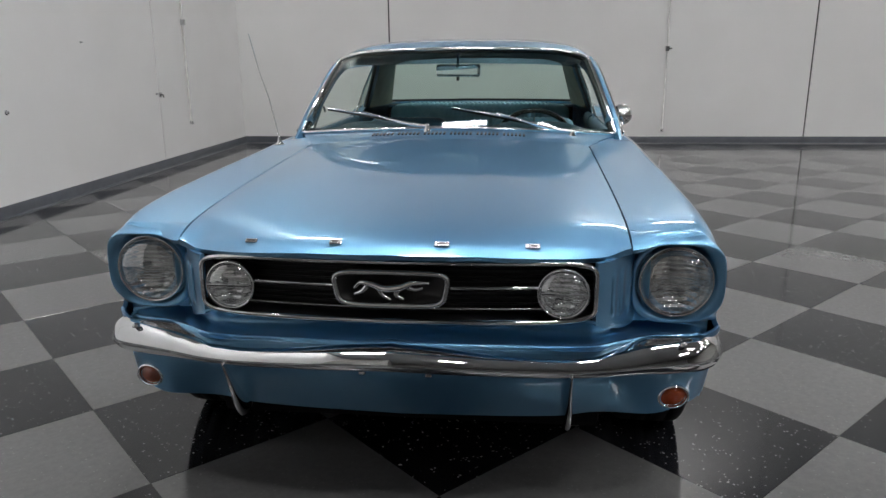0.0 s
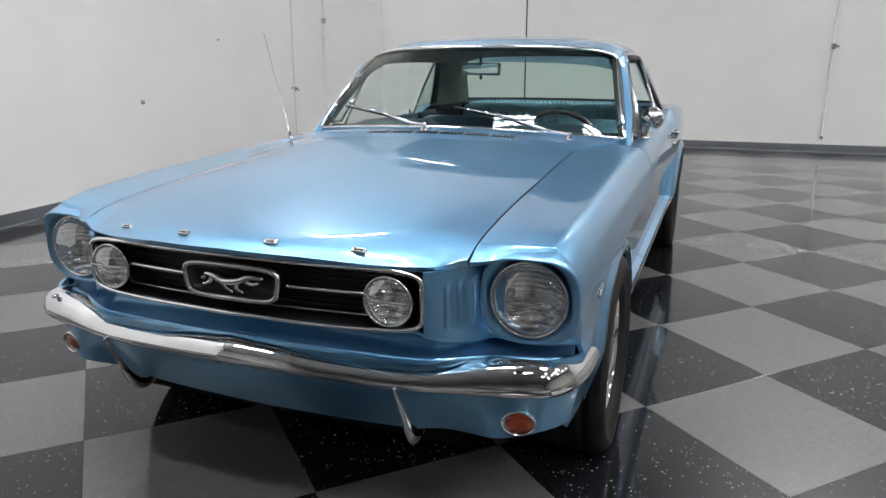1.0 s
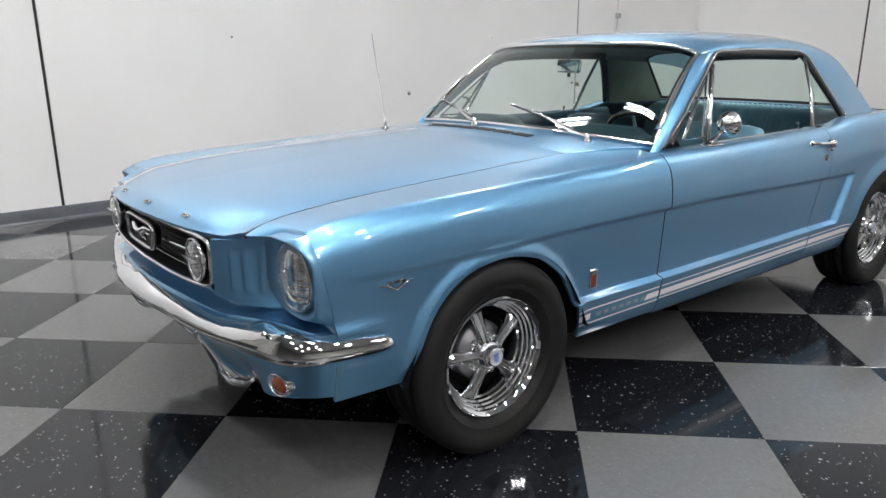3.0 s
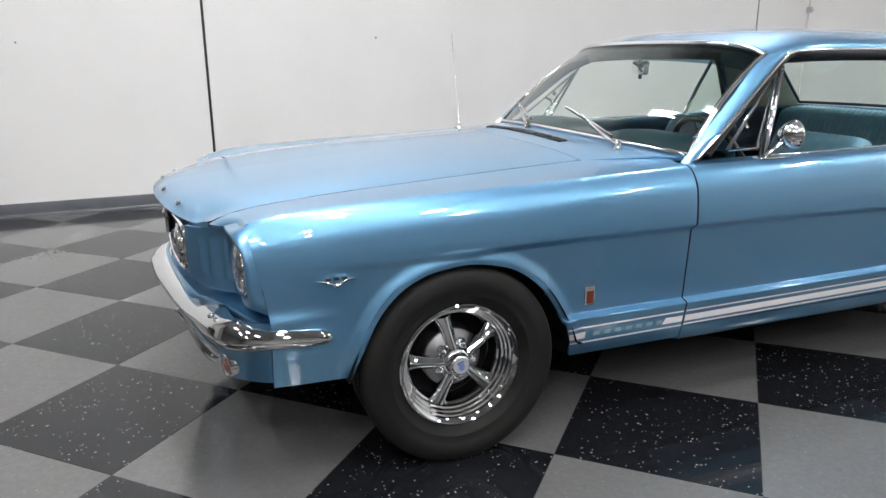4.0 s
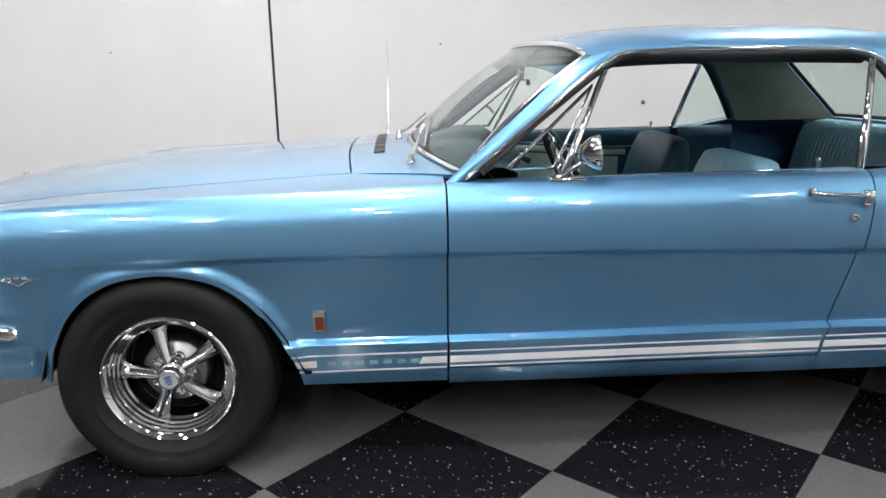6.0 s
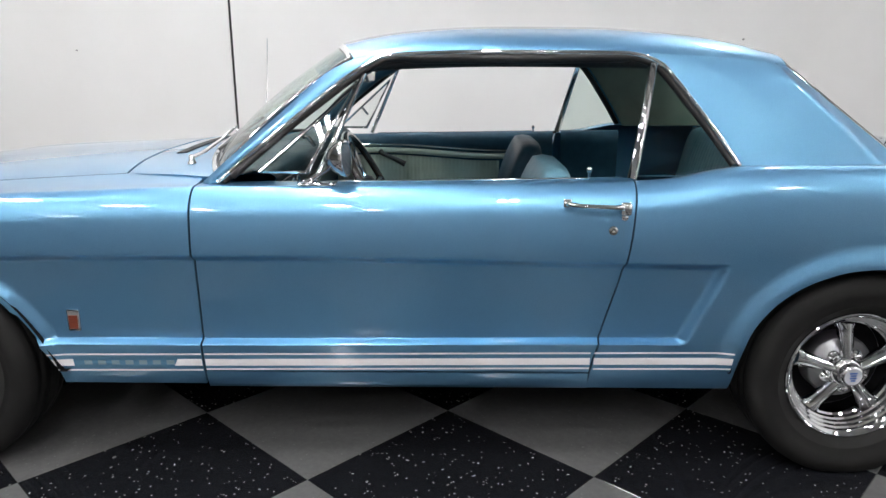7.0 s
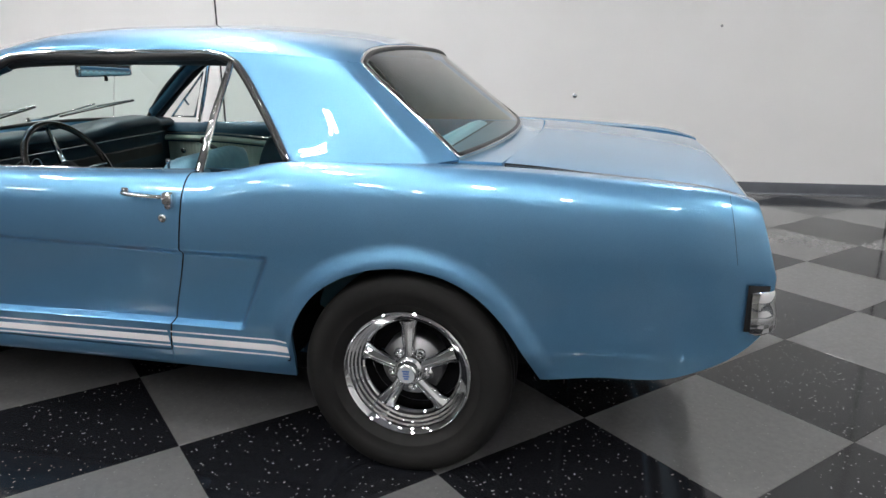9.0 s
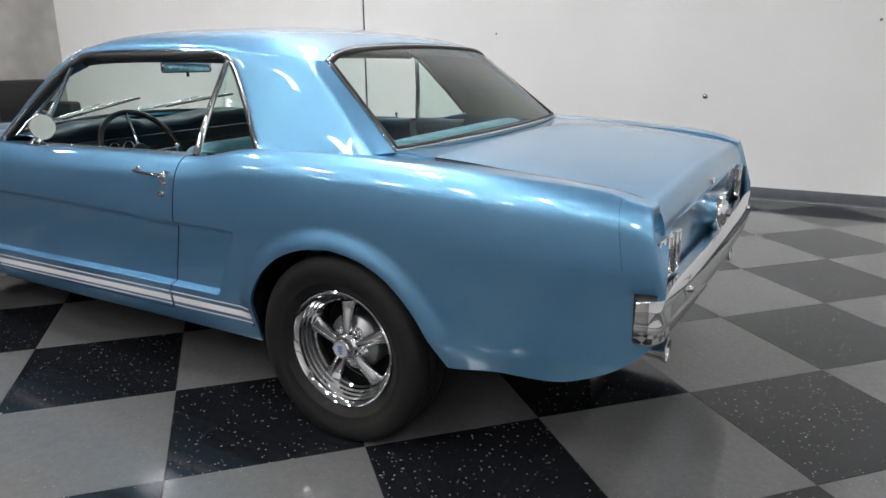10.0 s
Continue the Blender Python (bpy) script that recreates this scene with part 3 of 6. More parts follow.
for p in hood.data.polygons:      # sides of the long gaps painted black, in place of shade
    if abs(p.normal.x) > 0.7 and abs(p.center.x) > 0.56:
        p.material_index = 1

# cowl between the bonnet and the windscreen
screen_y = lambda x: 0.755 + 0.140 * (abs(x) / 0.725) ** 2.2
screen_z = lambda x: 0.920 - 0.035 * (abs(x) / 0.725) ** 2
P = []
for j in range(13):
    t = j / 12
    row = []
    for i in range(61):
        u = -1 + 2 * i / 60
        xa, xb = u * HOOD_X, u * 0.735
        a = Vector((xa, hood_back(xa) + 2 * GAP, hood_z(xa, hood_back(xa)) - 0.001))
        b = Vector((xb, screen_y(xb) + 0.03, screen_z(xb)))
        p = a.lerp(b, t)
        p.z += 0.004 * math.sin(math.pi * t)
        row.append(p)
    P.append(row)
cowl = sheet("cowl", P, 1, PAINT, car, out=lambda c: Vector((0, 0, 1)))

# roof
roof_mid = spline([1.15, 1.2, 1.3, 1.45, 1.7, 2.0, 2.3, 2.45, 2.56], [1.264, 1.277, 1.302, 1.321, 1.334, 1.333, 1.313, 1.288, 1.256])
roof_half = spline([1.2, 1.3, 1.7, 2.1, 2.35, 2.5, 2.6], [0.628, 0.630, 0.628, 0.620, 0.618, 0.612, 0.588])
roof_edge = spline([1.2, 1.3, 1.4, 1.7, 2.1, 2.3, 2.45, 2.6], [1.212, 1.222, 1.233, 1.241, 1.237, 1.229, 1.217, 1.199])


def roof_point(u, t):
    v = abs(u)
    y = 1.195 + 0.10 * v ** 2.4 + t * (2.545 + 0.035 * v ** 2 - 1.195 - 0.10 * v ** 2.4)
    mid, edge = roof_mid(y), roof_edge(y)
    k = step(y, 1.95, 2.25)
    bend = (0.27 * v ** 2 + 0.73 * (1 - math.sqrt(max(1 - v ** 5, 0.0)))) * (1 - k) + (0.38 * v ** 2 + 0.62 * v ** 12) * k
    brow = 1 - step(y, 1.22, 1.50)
    bend += (0.5 * v ** 2 + 0.5 * v ** 7 - bend) * brow
    z = mid + (edge - mid) * bend
    return Vector((u * roof_half(y), y, z))


def across(n):
    """Steps over the roof, closer together towards its edges."""
    return [math.copysign(1 - (1 - abs(q)) ** 1.6, q) for q in [-1 + 2 * i / n for i in range(n + 1)]]


P = [[roof_point(u, j / 40) for u in across(56)] for j in range(41)]
sheet("roof", P, 1, PAINT, car, out=lambda c: Vector((0, 0, 1)), depth=0.014)

# sail panels behind the side windows
QF = [(0.752, 2.408, 0.923), (0.715, 2.354, 1.005), (0.678, 2.295, 1.087), (0.644, 2.236, 1.165), (0.629, 2.197, 1.207), (0.622, 2.145, 1.228), (0.6175, 2.10, 1.2365)]
QR = [(0.683, 2.906, 0.930), (0.660, 2.824, 0.998), (0.637, 2.742, 1.066), (0.614, 2.660, 1.134), (0.590, 2.579, 1.201)]
RIDGE = [(0.722, 2.825, 0.921), (0.700, 2.757, 0.990), (0.676, 2.683, 1.063), (0.650, 2.605, 1.137), (0.614, 2.515, 1.213)]


def build_sail(s):
    """The broad pillar: a flat side, a rounded corner, a narrow strip along the rear window."""
    n = 33
    f, g, r = curve_points(QF, n), curve_points(RIDGE, n), curve_points(QR, n)
    P = []
    for i in range(n):
        t = i / (n - 1)
        row = [f[i].lerp(g[i], v) + Vector((0.007 * math.sin(math.pi * v) * math.sin(math.pi * t), 0, 0)) for v in [j / 20 * 0.92 for j in range(21)]]
        a, c, e = f[i].lerp(g[i], 0.92), g[i] + Vector((0.004, 0.004, 0.0)), g[i].lerp(r[i], 0.4)
        row += [a.lerp(c, v).lerp(c.lerp(e, v), v) for v in [j / 8 for j in range(1, 9)]]
        row += [e.lerp(r[i], v) for v in (0.35, 0.7, 1.0)]
        # the head runs on into the roof
        if t > 0.8:
            k = step(t, 0.8, 1.0)
            for j, p in enumerate(row):
                if p.y < 2.56:
                    p.z += (roof_edge(p.y) - p.z) * k
                    p.x += (roof_half(p.y) - p.x) * k
        P.append(row)
    return sheet("sail_panel", P, s, PAINT, car)


for s in (1, -1):
    build_sail(s)

# windscreen pillars
for s in (1, -1):
    a = curve_points([(0.738, 0.850, 0.868), (0.722, 0.934, 0.942), (0.684, 1.094, 1.077), (0.648, 1.226, 1.188), (0.628, 1.295, 1.222)], 20)
    b = curve_points([(0.744, 0.905, 0.872), (0.737, 0.99, 0.945), (0.702, 1.16, 1.078), (0.665, 1.305, 1.186), (0.640, 1.385, 1.232)], 20)
    P = []
    for p, q in zip(a, b):
        row = []
        for k in range(9):
            t = k / 8
            w = p.lerp(q, t)
            w.x += 0.012 * math.sin(math.pi * t)
            row.append(w)
        P.append(row)
    sheet("windscreen_pillar", P, s, PAINT, car, depth=0.03)

# boot lid: top, rolled edge and the face that drops to the tail panel
deck_z = spline([2.95, 3.04, 3.3, 3.5, 3.64, 3.70], [0.925, 0.922, 0.902, 0.880, 0.860, 0.846])
P = []
for j in range(41):
    row = []
    for i in range(49):
        u = -1 + 2 * i / 48
        t = j / 40
        front = 3.075 - 0.04 * abs(u) ** 2
        if t < 0.8:
            y = front + (3.675 - front) * t / 0.8
            z = deck_z(y) + 0.006 + 0.012 * (1 - u * u)
        else:
            q = (t - 0.8) / 0.2
            y = 3.675 + 0.055 * math.sin(q * math.pi / 2)
            z = deck_z(3.675) + 0.006 + 0.012 * (1 - u * u) - 0.085 * (1 - math.cos(q * math.pi / 2))
        half = 0.660 + 0.025 * step(y, 2.95, 3.6)
        row.append(Vector((u * half, y, z - 0.0075 * abs(u) ** 8)))
    P.append(row)
boot = sheet("trunk_lid", P, 1, PAINT, car, out=lambda c: Vector((0, 0.3, 1)), depth=0.016, fold=0)
# the lid's side folds are painted black for the shade in the gap
for p in boot.data.polygons:
    if abs(p.normal.x) > 0.7 and abs(p.center.x) > 0.64 and p.center.y < 3.66:
        p.material_index = 1

for s in (1, -1):      # flat black strips beside the lid, standing in for the gaps' shade
    bm = bmesh.new()
    rows = []
    for k in range(33):
        y = 3.03 + 0.64 * k / 32
        h = 0.660 + 0.025 * step(y, 2.95, 3.6)
        rows.append([Vector((s * (h + d), y, crest(y) - 0.0052)) for d in (-0.001, 0.0075)])
    grid(bm, rows)
    facing(bm, lambda c: Vector((0, 0, 1)))
    part("lid_gap_shade", bm, SEAL_AND_GAP, boot)

# panel between the rear window and the boot lid
P = []
for j in range(9):
    row = []
    for i in range(41):
        u = -1 + 2 * i / 40
        a = Vector((u * 0.675, 2.975 - 0.075 * u * u, 0.926))
        b = Vector((u * 0.662, 3.068 - 0.04 * abs(u) ** 2, deck_z(3.06) + 0.010 * (1 - u * u)))
        row.append(a.lerp(b, j / 8))
    P.append(row)
sheet("rear_deck", P, 1, PAINT, car, out=lambda c: Vector((0, 0, 1)))

# tail panel
P = []
for j in range(13):
    t = j / 12
    row = []
    for i in range(41):
        u = -1 + 2 * i / 40
        row.append(Vector((u * 0.79, 3.738 - 0.012 * math.sin(math.pi * t) - 0.030 * abs(u) ** 4, 0.782 - 0.235 * t)))
    P.append(row)
sheet("tail_panel", P, 1, PAINT, car, out=lambda c: Vector((0, 1, 0)))
# lower rear valance
P = []
for j in range(9):
    t = j / 8
    row = []
    for i in range(41):
        u = -1 + 2 * i / 40
        row.append(Vector((u * (0.80 - 0.05 * t), 3.70 - 0.16 * t ** 1.5 - 0.06 * abs(u) ** 4, 0.56 - 0.19 * t)))
    P.append(row)
sheet("rear_valance", P, 1, PAINT, car, out=lambda c: Vector((0, 1, 0)))
# blocks that close the fins' inner ends beside the boot lid
for s in (1, -1):
    bm = bmesh.new()
    box(bm, min(s * 0.672, s * 0.745), max(s * 0.672, s * 0.745), 3.58, 3.698, 0.66, 0.838, 0.008)
    part("fin_block", bm, PAINT, car)

# ---- the nose ----
# headlamp surrounds
HEAD = (0.703, -0.60, 0.662)


def build_headlamp(s):
    outer, mid, inner, deep = [], [], [], []
    for k in range(64):
        a = 2 * math.pi * k / 64
        c, w = math.cos(a), math.sin(a)
        e = 2 / 3.2
        ox = (0.122 if c > 0 else 0.113) * math.copysign(abs(c) ** e, c)
        oz = 0.110 * math.copysign(abs(w) ** e, w)
        brow = step(w, 0.2, 0.9)
        y = HEAD[1] - 0.018 + 0.020 * step(-w, 0.0, 1.0) + 0.02 * max(c, 0.0) - 0.012 * brow
        outer.append(Vector((HEAD[0] + ox, y, HEAD[2] + oz)))
        mid.append(Vector((HEAD[0] + ox * 0.96, y - 0.004, HEAD[2] + oz * 0.96)))
        inner.append(Vector((HEAD[0] + 0.099 * c, HEAD[1] + 0.016, HEAD[2] + 0.099 * w)))
        deep.append(Vector((HEAD[0] + 0.094 * c, HEAD[1] + 0.045, HEAD[2] + 0.094 * w)))
    # skin that runs back from the rim to the fender's seam
    back = []
    for k, p in enumerate(outer):
        z = p.z
        q = Vector(p)
        if p.x > HEAD[0] + 0.02:
            c = crest(-0.585)
            zz = min(max(z, 0.548), 0.80)
            y = seam_f(zz) - 0.001
            zt = HEAD[2] + (z - HEAD[2]) * (1.12 if z > HEAD[2] else 1.03)
            zt = min(zt, crest(y) - 0.0005)
            q = Vector((side_x(y, zt), y, zt))
        else:
            q = Vector((p.x, -0.54, p.z + (0.018 if p.z > HEAD[2] else 0.0)))
        back.append(q)
    bm = bmesh.new()
    rows = [back, [b.lerp(o, 0.5) + Vector((0.003 if o.x > HEAD[0] else 0, 0, 0)) for b, o in zip(back, outer)], outer, mid, inner, deep]
    grid(bm, mirrored(rows, s), False, True)
    facing(bm, lambda c: Vector((0, -1, 0)))
    part("headlamp_surround", bm, PAINT, car)
    # lid over the lamp, up to the fender's crest
    P = []
    for i in range(17):
        t = i / 16
        x = HOOD_X + GAP + (side_x(-0.585, crest(-0.585)) + 0.012 - HOOD_X - GAP) * t
        yf = -0.668 + 0.062 * step(t, 0.0, 0.6) + 0.012 * step(t, 0.7, 1.0)
        zf = 0.762 + 0.008 * t
        row = []
        for j in range(9):
            q = j / 8
            y = yf + (-0.577 - yf) * q
            z = zf + ((gap_z(-0.577) * (1 - t) + crest(-0.577) * t) - zf) * math.sin(q * math.pi / 2)
            row.append(Vector((x, y, z)))
        P.append(row)
    sheet("fender_brow", P, s, PAINT, car, out=lambda c: Vector((0, -0.3, 1)))
    # the lamp: chrome ring, reflector, ribbed glass
    bm = bmesh.new()
    lathe(bm, [(0.028, 0.0955), (0.004, 0.0955), (-0.002, 0.0925), (0.002, 0.0885), (0.012, 0.0875)], 56, "y", (HEAD[0] * s, HEAD[1], HEAD[2]))
    ring = part("headlamp", bm, CHROME, car, "round sealed-beam headlamp in a chrome ring")
    bm = bmesh.new()
    lathe(bm, [(0.008, 0.0875), (0.03, 0.078), (0.055, 0.055), (0.068, 0.025), (0.072, 0.001)], 48, "y", (HEAD[0] * s, HEAD[1], HEAD[2]))
    part("reflector", bm, REFLECTOR, ring)
    bm = bmesh.new()
    lathe(bm, [(0.006, 0.0875), (-0.008, 0.078), (-0.018, 0.055), (-0.024, 0.028), (-0.026, 0.001)], 48, "y", (HEAD[0] * s, HEAD[1], HEAD[2]))
    part("lens", bm, FLUTED, ring)


REFLECTOR = material("lamp_reflector", (0.93, 0.93, 0.94), 0.12, 0.96)
flute_ = node(REFLECTOR, "ShaderNodeTexWave", Scale=22.0, Distortion=3.0, Detail=1.0)
flute_.bands_direction = "Z"
rco_ = REFLECTOR.node_tree.nodes.new("ShaderNodeTexCoord")
link(REFLECTOR, rco_.outputs["Object"], flute_.inputs["Vector"])
cell_ = node(REFLECTOR, "ShaderNodeTexVoronoi", Scale=42.0)
link(REFLECTOR, rco_.outputs["Object"], cell_.inputs["Vector"])
both_ = REFLECTOR.node_tree.nodes.new("ShaderNodeMath")
link(REFLECTOR, flute_.outputs["Fac"], both_.inputs[0])
link(REFLECTOR, cell_.outputs["Distance"], both_.inputs[1])
rb_ = node(REFLECTOR, "ShaderNodeBump", Strength=0.6, Distance=0.006)
link(REFLECTOR, both_.outputs[0], rb_.inputs["Height"])
link(REFLECTOR, rb_.outputs["Normal"], principled(REFLECTOR).inputs["Normal"])
FLUTED = clear_glass("fluted_glass", (0.92, 0.94, 0.94), 0.25)
wave_ = node(FLUTED, "ShaderNodeTexVoronoi", Scale=55.0)
co_ = FLUTED.node_tree.nodes.new("ShaderNodeTexCoord")
link(FLUTED, co_.outputs["Object"], wave_.inputs["Vector"])
bump_ = node(FLUTED, "ShaderNodeBump", Strength=0.8, Distance=0.006)
link(FLUTED, wave_.outputs["Distance"], bump_.inputs["Height"])
for n_ in FLUTED.node_tree.nodes:
    if n_.bl_idname in ("ShaderNodeBsdfGlossy", "ShaderNodeLayerWeight"):
        link(FLUTED, bump_.outputs["Normal"], n_.inputs["Normal"])
for s in (1, -1):
    build_headlamp(s)

# panels between grille and headlamp, with three pressed gills
GR_X = 0.488
grille_y = lambda x: -0.772 + 0.040 * (abs(x) / GR_X) ** 2


def gill_y(x):
    """Plan of the panel that runs from the grille's side back to the headlamp."""
    u = min(max((abs(x) - GR_X - 0.004) / (0.606 - GR_X - 0.004), 0.0), 1.0)
    return grille_y(GR_X) + (-0.580 - grille_y(GR_X)) * (0.45 * u + 0.55 * u * u)


def build_gills(s):
    P = []
    for j in range(31):
        t = j / 30
        row = []
        for i in range(61):
            u = i / 60
            x = GR_X + 0.004 + (0.640 - GR_X - 0.004) * u
            y = gill_y(x)
            for c in (0.31, 0.46, 0.62):
                y -= 0.009 * max(0.0, 1 - abs(u - c) / 0.058) ** 0.8 * step(t, 0.15, 0.25) * (1 - step(t, 0.72, 0.84))
            zl = 0.594 - 0.044 * step(x, GR_X - 0.03, 0.60)
            row.append(Vector((x, y, zl + (0.764 - 0.020 * (1 - step(x, 0.53, 0.61)) - zl) * t)))
        P.append(row)
    sheet("gill_panel", P, s, PAINT, car, out=lambda c: Vector((0, -1, 0)))


for s in (1, -1):
    build_gills(s)

# gravel pan between grille and bumper
pan = eased(spline([0.0, 0.3, 0.45, 0.52, 0.6, 0.7, 0.82], [0.552, 0.540, 0.529, 0.527, 0.532, 0.525, 0.508]), 0.0, 0.82, 0.03)


def front_line(x):
    """Plan of the nose's lower lip."""
    v = abs(x)
    return -0.795 + 0.077 * (v / 0.5) ** 1.6 if v < 0.5 else -0.718 + 0.127 * ((v - 0.5) / 0.25) + 0.3 * max(0.0, v - 0.76)


P = []
for i in range(161):
    x = -0.806 + 1.612 * i / 160
    v = abs(x)
    yb = grille_y(x) if v < GR_X else gill_y(v) + 0.02 * step(v, 0.60, 0.66)
    zt = 0.598 - 0.044 * step(v, GR_X - 0.03, 0.60)
    f = front_line(x)
    drop, reach = zt - pan(v), min(f - yb, -0.012)
    deep = 1 - 0.6 * step(v, 0.50, 0.70)
    wall = curve_points([(x, yb - 0.001, zt), (x, yb + 0.050 * deep, zt - 0.18 * drop), (x, yb + 0.066 * deep, pan(v) + 0.30 * drop), (x, yb + 0.044 * deep + 0.25 * reach, pan(v) + 0.03 * drop), (x, yb + 0.65 * reach, pan(v) - 0.004)], 13)
    row = wall + [Vector((x, f + 0.011, pan(v) + 0.001)), Vector((x, f + 0.004, pan(v) + 0.002)), Vector((x, f - 0.001, pan(v) - 0.002)), Vector((x, f - 0.003, pan(v) - 0.009)), Vector((x, f + 0.004, pan(v) - 0.018)), Vector((x, f + 0.02, pan(v) - 0.05)), Vector((x, f + 0.06, 0.46))]
    P.append(row)
sheet("gravel_pan", P, 1, PAINT, car, out=lambda c: Vector((0, -1, 0.3)), depth=0.006)

# valance under the bumper, round to the fender's seam
plan_v = curve_points([(0.0, -0.735, 0), (0.25, -0.730, 0), (0.48, -0.712, 0), (0.64, -0.682, 0), (0.74, -0.640, 0), (0.80, -0.590, 0), (0.826, -0.549, 0)], 41)
plan_v = [Vector((-p.x, p.y, 0)) for p in plan_v[:0:-1]] + plan_v
P = []
for q in plan_v:
    v = abs(q.x)
    zt = 0.485 + 0.045 * step(v, 0.60, 0.76)
    zb = 0.290 + 0.010 * (v / 0.8) + 0.030 * step(v, 0.40, 0.66) + 0.014 * step(v, 0.62, 0.83)
    row = []
    for j in range(15):
        t = j / 14
        z = zt - (zt - zb) * t
        tuck = side_x(-0.549, z) / side_x(-0.549, 0.50)
        row.append(Vector((q.x * (1 + (tuck - 1) * step(v, 0.3, 0.82)), q.y - 0.006 * step(t, 0.15, 0.35) * (1 - step(v, 0.5, 0.75)) + 0.085 * t ** 1.3 * (1 - step(v, 0.48, 0.70)), z)))
    row.append(row[-1] + Vector((-0.03 * step(v, 0.7, 0.82) * (1 if q.x > 0 else -1), 0.05, -0.003)))
    P.append(row)
sheet("front_valance", P, 1, PAINT, car, out=lambda c: Vector((0, -1, 0)), depth=0.008)

# underbody and wheel houses
for name, b in (("floor_pan", (-0.70, 0.70, 0.44, 2.40, 0.22, 0.30)), ("engine_bay", (-0.53, 0.53, -0.60, 0.44, 0.24, 0.56)), ("rear_axle_tunnel", (-0.52, 0.52, 2.40, 3.20, 0.27, 0.56)),
                ("fuel_tank", (-0.72, 0.72, 3.20, 3.60, 0.38, 0.60)), ("front_crossmember", (-0.70, 0.70, -0.53, -0.36, 0.34, 0.54))):
    bm = bmesh.new()
    box(bm, *b, 0.02)
    part(name, bm, DARK, car, "", False)
for s in (1, -1):
    for arch, yc in ((ARCH_F, 0.03), (ARCH_R, 2.78)):
        bm = bmesh.new()
        rows = []
        for x in (0.845, 0.80, 0.70, 0.60, 0.54):
            rows.append([Vector((s * x, p[0] + (0.012 if p[0] > yc else -0.012), max(p[1], 0.31) + 0.010)) for p in arch])
        grid(bm, rows)
        rows2 = [[Vector((s * 0.54, p[0], p[1] + 0.01)) for p in arch], [Vector((s * 0.54, p[0], 0.24)) for p in arch]]
        grid(bm, rows2)
        part("wheel_house", bm, DARK, car)

# ---- wheels ----


DRUM = material("cast_drum", (0.30, 0.30, 0.31), 0.38, 1.0)
bump(DRUM, 90.0, 0.2, 0.002)


def build_wheel():
    """One wheel: deep chrome rim, five fluted spokes, bolts, cap, drum and tyre; outside face towards +x."""
    bm = bmesh.new()
    prof = [(-0.060, 0.140), (-0.050, 0.150), (-0.02, 0.149), (0.012, 0.149), (0.018, 0.150), (0.022, 0.156), (0.034, 0.158), (0.036, 0.164), (0.047, 0.166), (0.049, 0.172), (0.059, 0.174), (0.061, 0.180), (0.070, 0.182), (0.074, 0.188), (0.084, 0.1945), (0.081, 0.1985), (0.072, 0.1985), (0.05, 0.190)]
    lathe(bm, prof, 72)
    wheel = sharp(part("wheel", bm, CHROME, car, "chrome five-spoke wheel with a wide black tyre"), 28)
    # tyre: bulged sidewall, rounded shoulder, grooved tread
    bm = bmesh.new()
    half = [(0.066, 0.195), (0.079, 0.2005), (0.097, 0.226), (0.109, 0.250), (0.113, 0.268), (0.110, 0.286), (0.102, 0.302), (0.091, 0.3115), (0.076, 0.3150), (0.060, 0.3158), (0.058, 0.308), (0.050, 0.308), (0.048, 0.3162), (0.014, 0.3166), (0.012, 0.308), (0.004, 0.308), (0.002, 0.3166)]
    ringed = []
    for a, r in half:
        ringed.append((a, r))
        if abs(r - 0.226) < 1e-6:
            ringed += [(0.099, 0.2275), (0.0985, 0.230)]
    lathe(bm, ringed + [(-a, r) for a, r in half[::-1]], 96)
    for v in bm.verts:      # flat where the tyre bears on the floor, with a slight bulge above
        v.co.x *= 1 + 0.05 * step(-v.co.z, 0.22, 0.30)
        v.co.z = max(v.co.z, 0.001 - WHEEL_Z)
    part("tyre", bm, RUBBER, wheel, "black rubber tyre with grooved tread")
    # spokes
    for k in range(5):
        bm = bmesh.new()
        rows = []
        for i in range(15):
            t = i / 14
            r = 0.040 + (0.152 - 0.040) * t
            w = 0.0165 + 0.012 * t ** 1.6 + 0.007 * step(t, 0.8, 1.0)
            x = 0.052 - 0.020 * t ** 1.2
            ring = []
            for q in (-1, -0.92, -0.6, -0.28, 0, 0.28, 0.6, 0.92, 1):
                depth = 0.010 * math.cos(q * math.pi * 1.0) * (0.4 + 0.6 * t) - (0.020 if abs(q) == 1 else 0)
                ring.append(Vector((x + depth, q * w, r)))
            rows.append(ring)
        grid(bm, rows)
        facing(bm, lambda c: Vector((1, 0, 0)))
        bmesh.ops.transform(bm, matrix=Matrix.Rotation(2 * math.pi * k / 5, 4, "X"), verts=bm.verts[:])
        part("spoke", bm, CHROME, wheel)
    bm = bmesh.new()
    lathe(bm, [(0.02, 0.052), (0.048, 0.050), (0.054, 0.044), (0.060, 0.040), (0.062, 0.036)], 40)
    part("hub", bm, CHROME, wheel)
    bm = bmesh.new()
    lathe(bm, [(0.060, 0.0365), (0.076, 0.034), (0.082, 0.030), (0.083, 0.026)], 36)
    part("centre_cap", bm, CHROME, wheel)
    bm = bmesh.new()
    lathe(bm, [(0.083, 0.026), (0.0825, 0.0245), (0.0825, 0.001)], 32)
    part("cap_face", bm, material("cap_face", (0.55, 0.57, 0.60), 0.25, 0.3), wheel)
    bm = bmesh.new()
    for z, w in ((0.011, 0.011), (0.0035, 0.009), (-0.0045, 0.010), (-0.012, 0.007)):
        box(bm, 0.0825, 0.0840, -w, w, z - 0.0025, z + 0.0025, 0.0006)
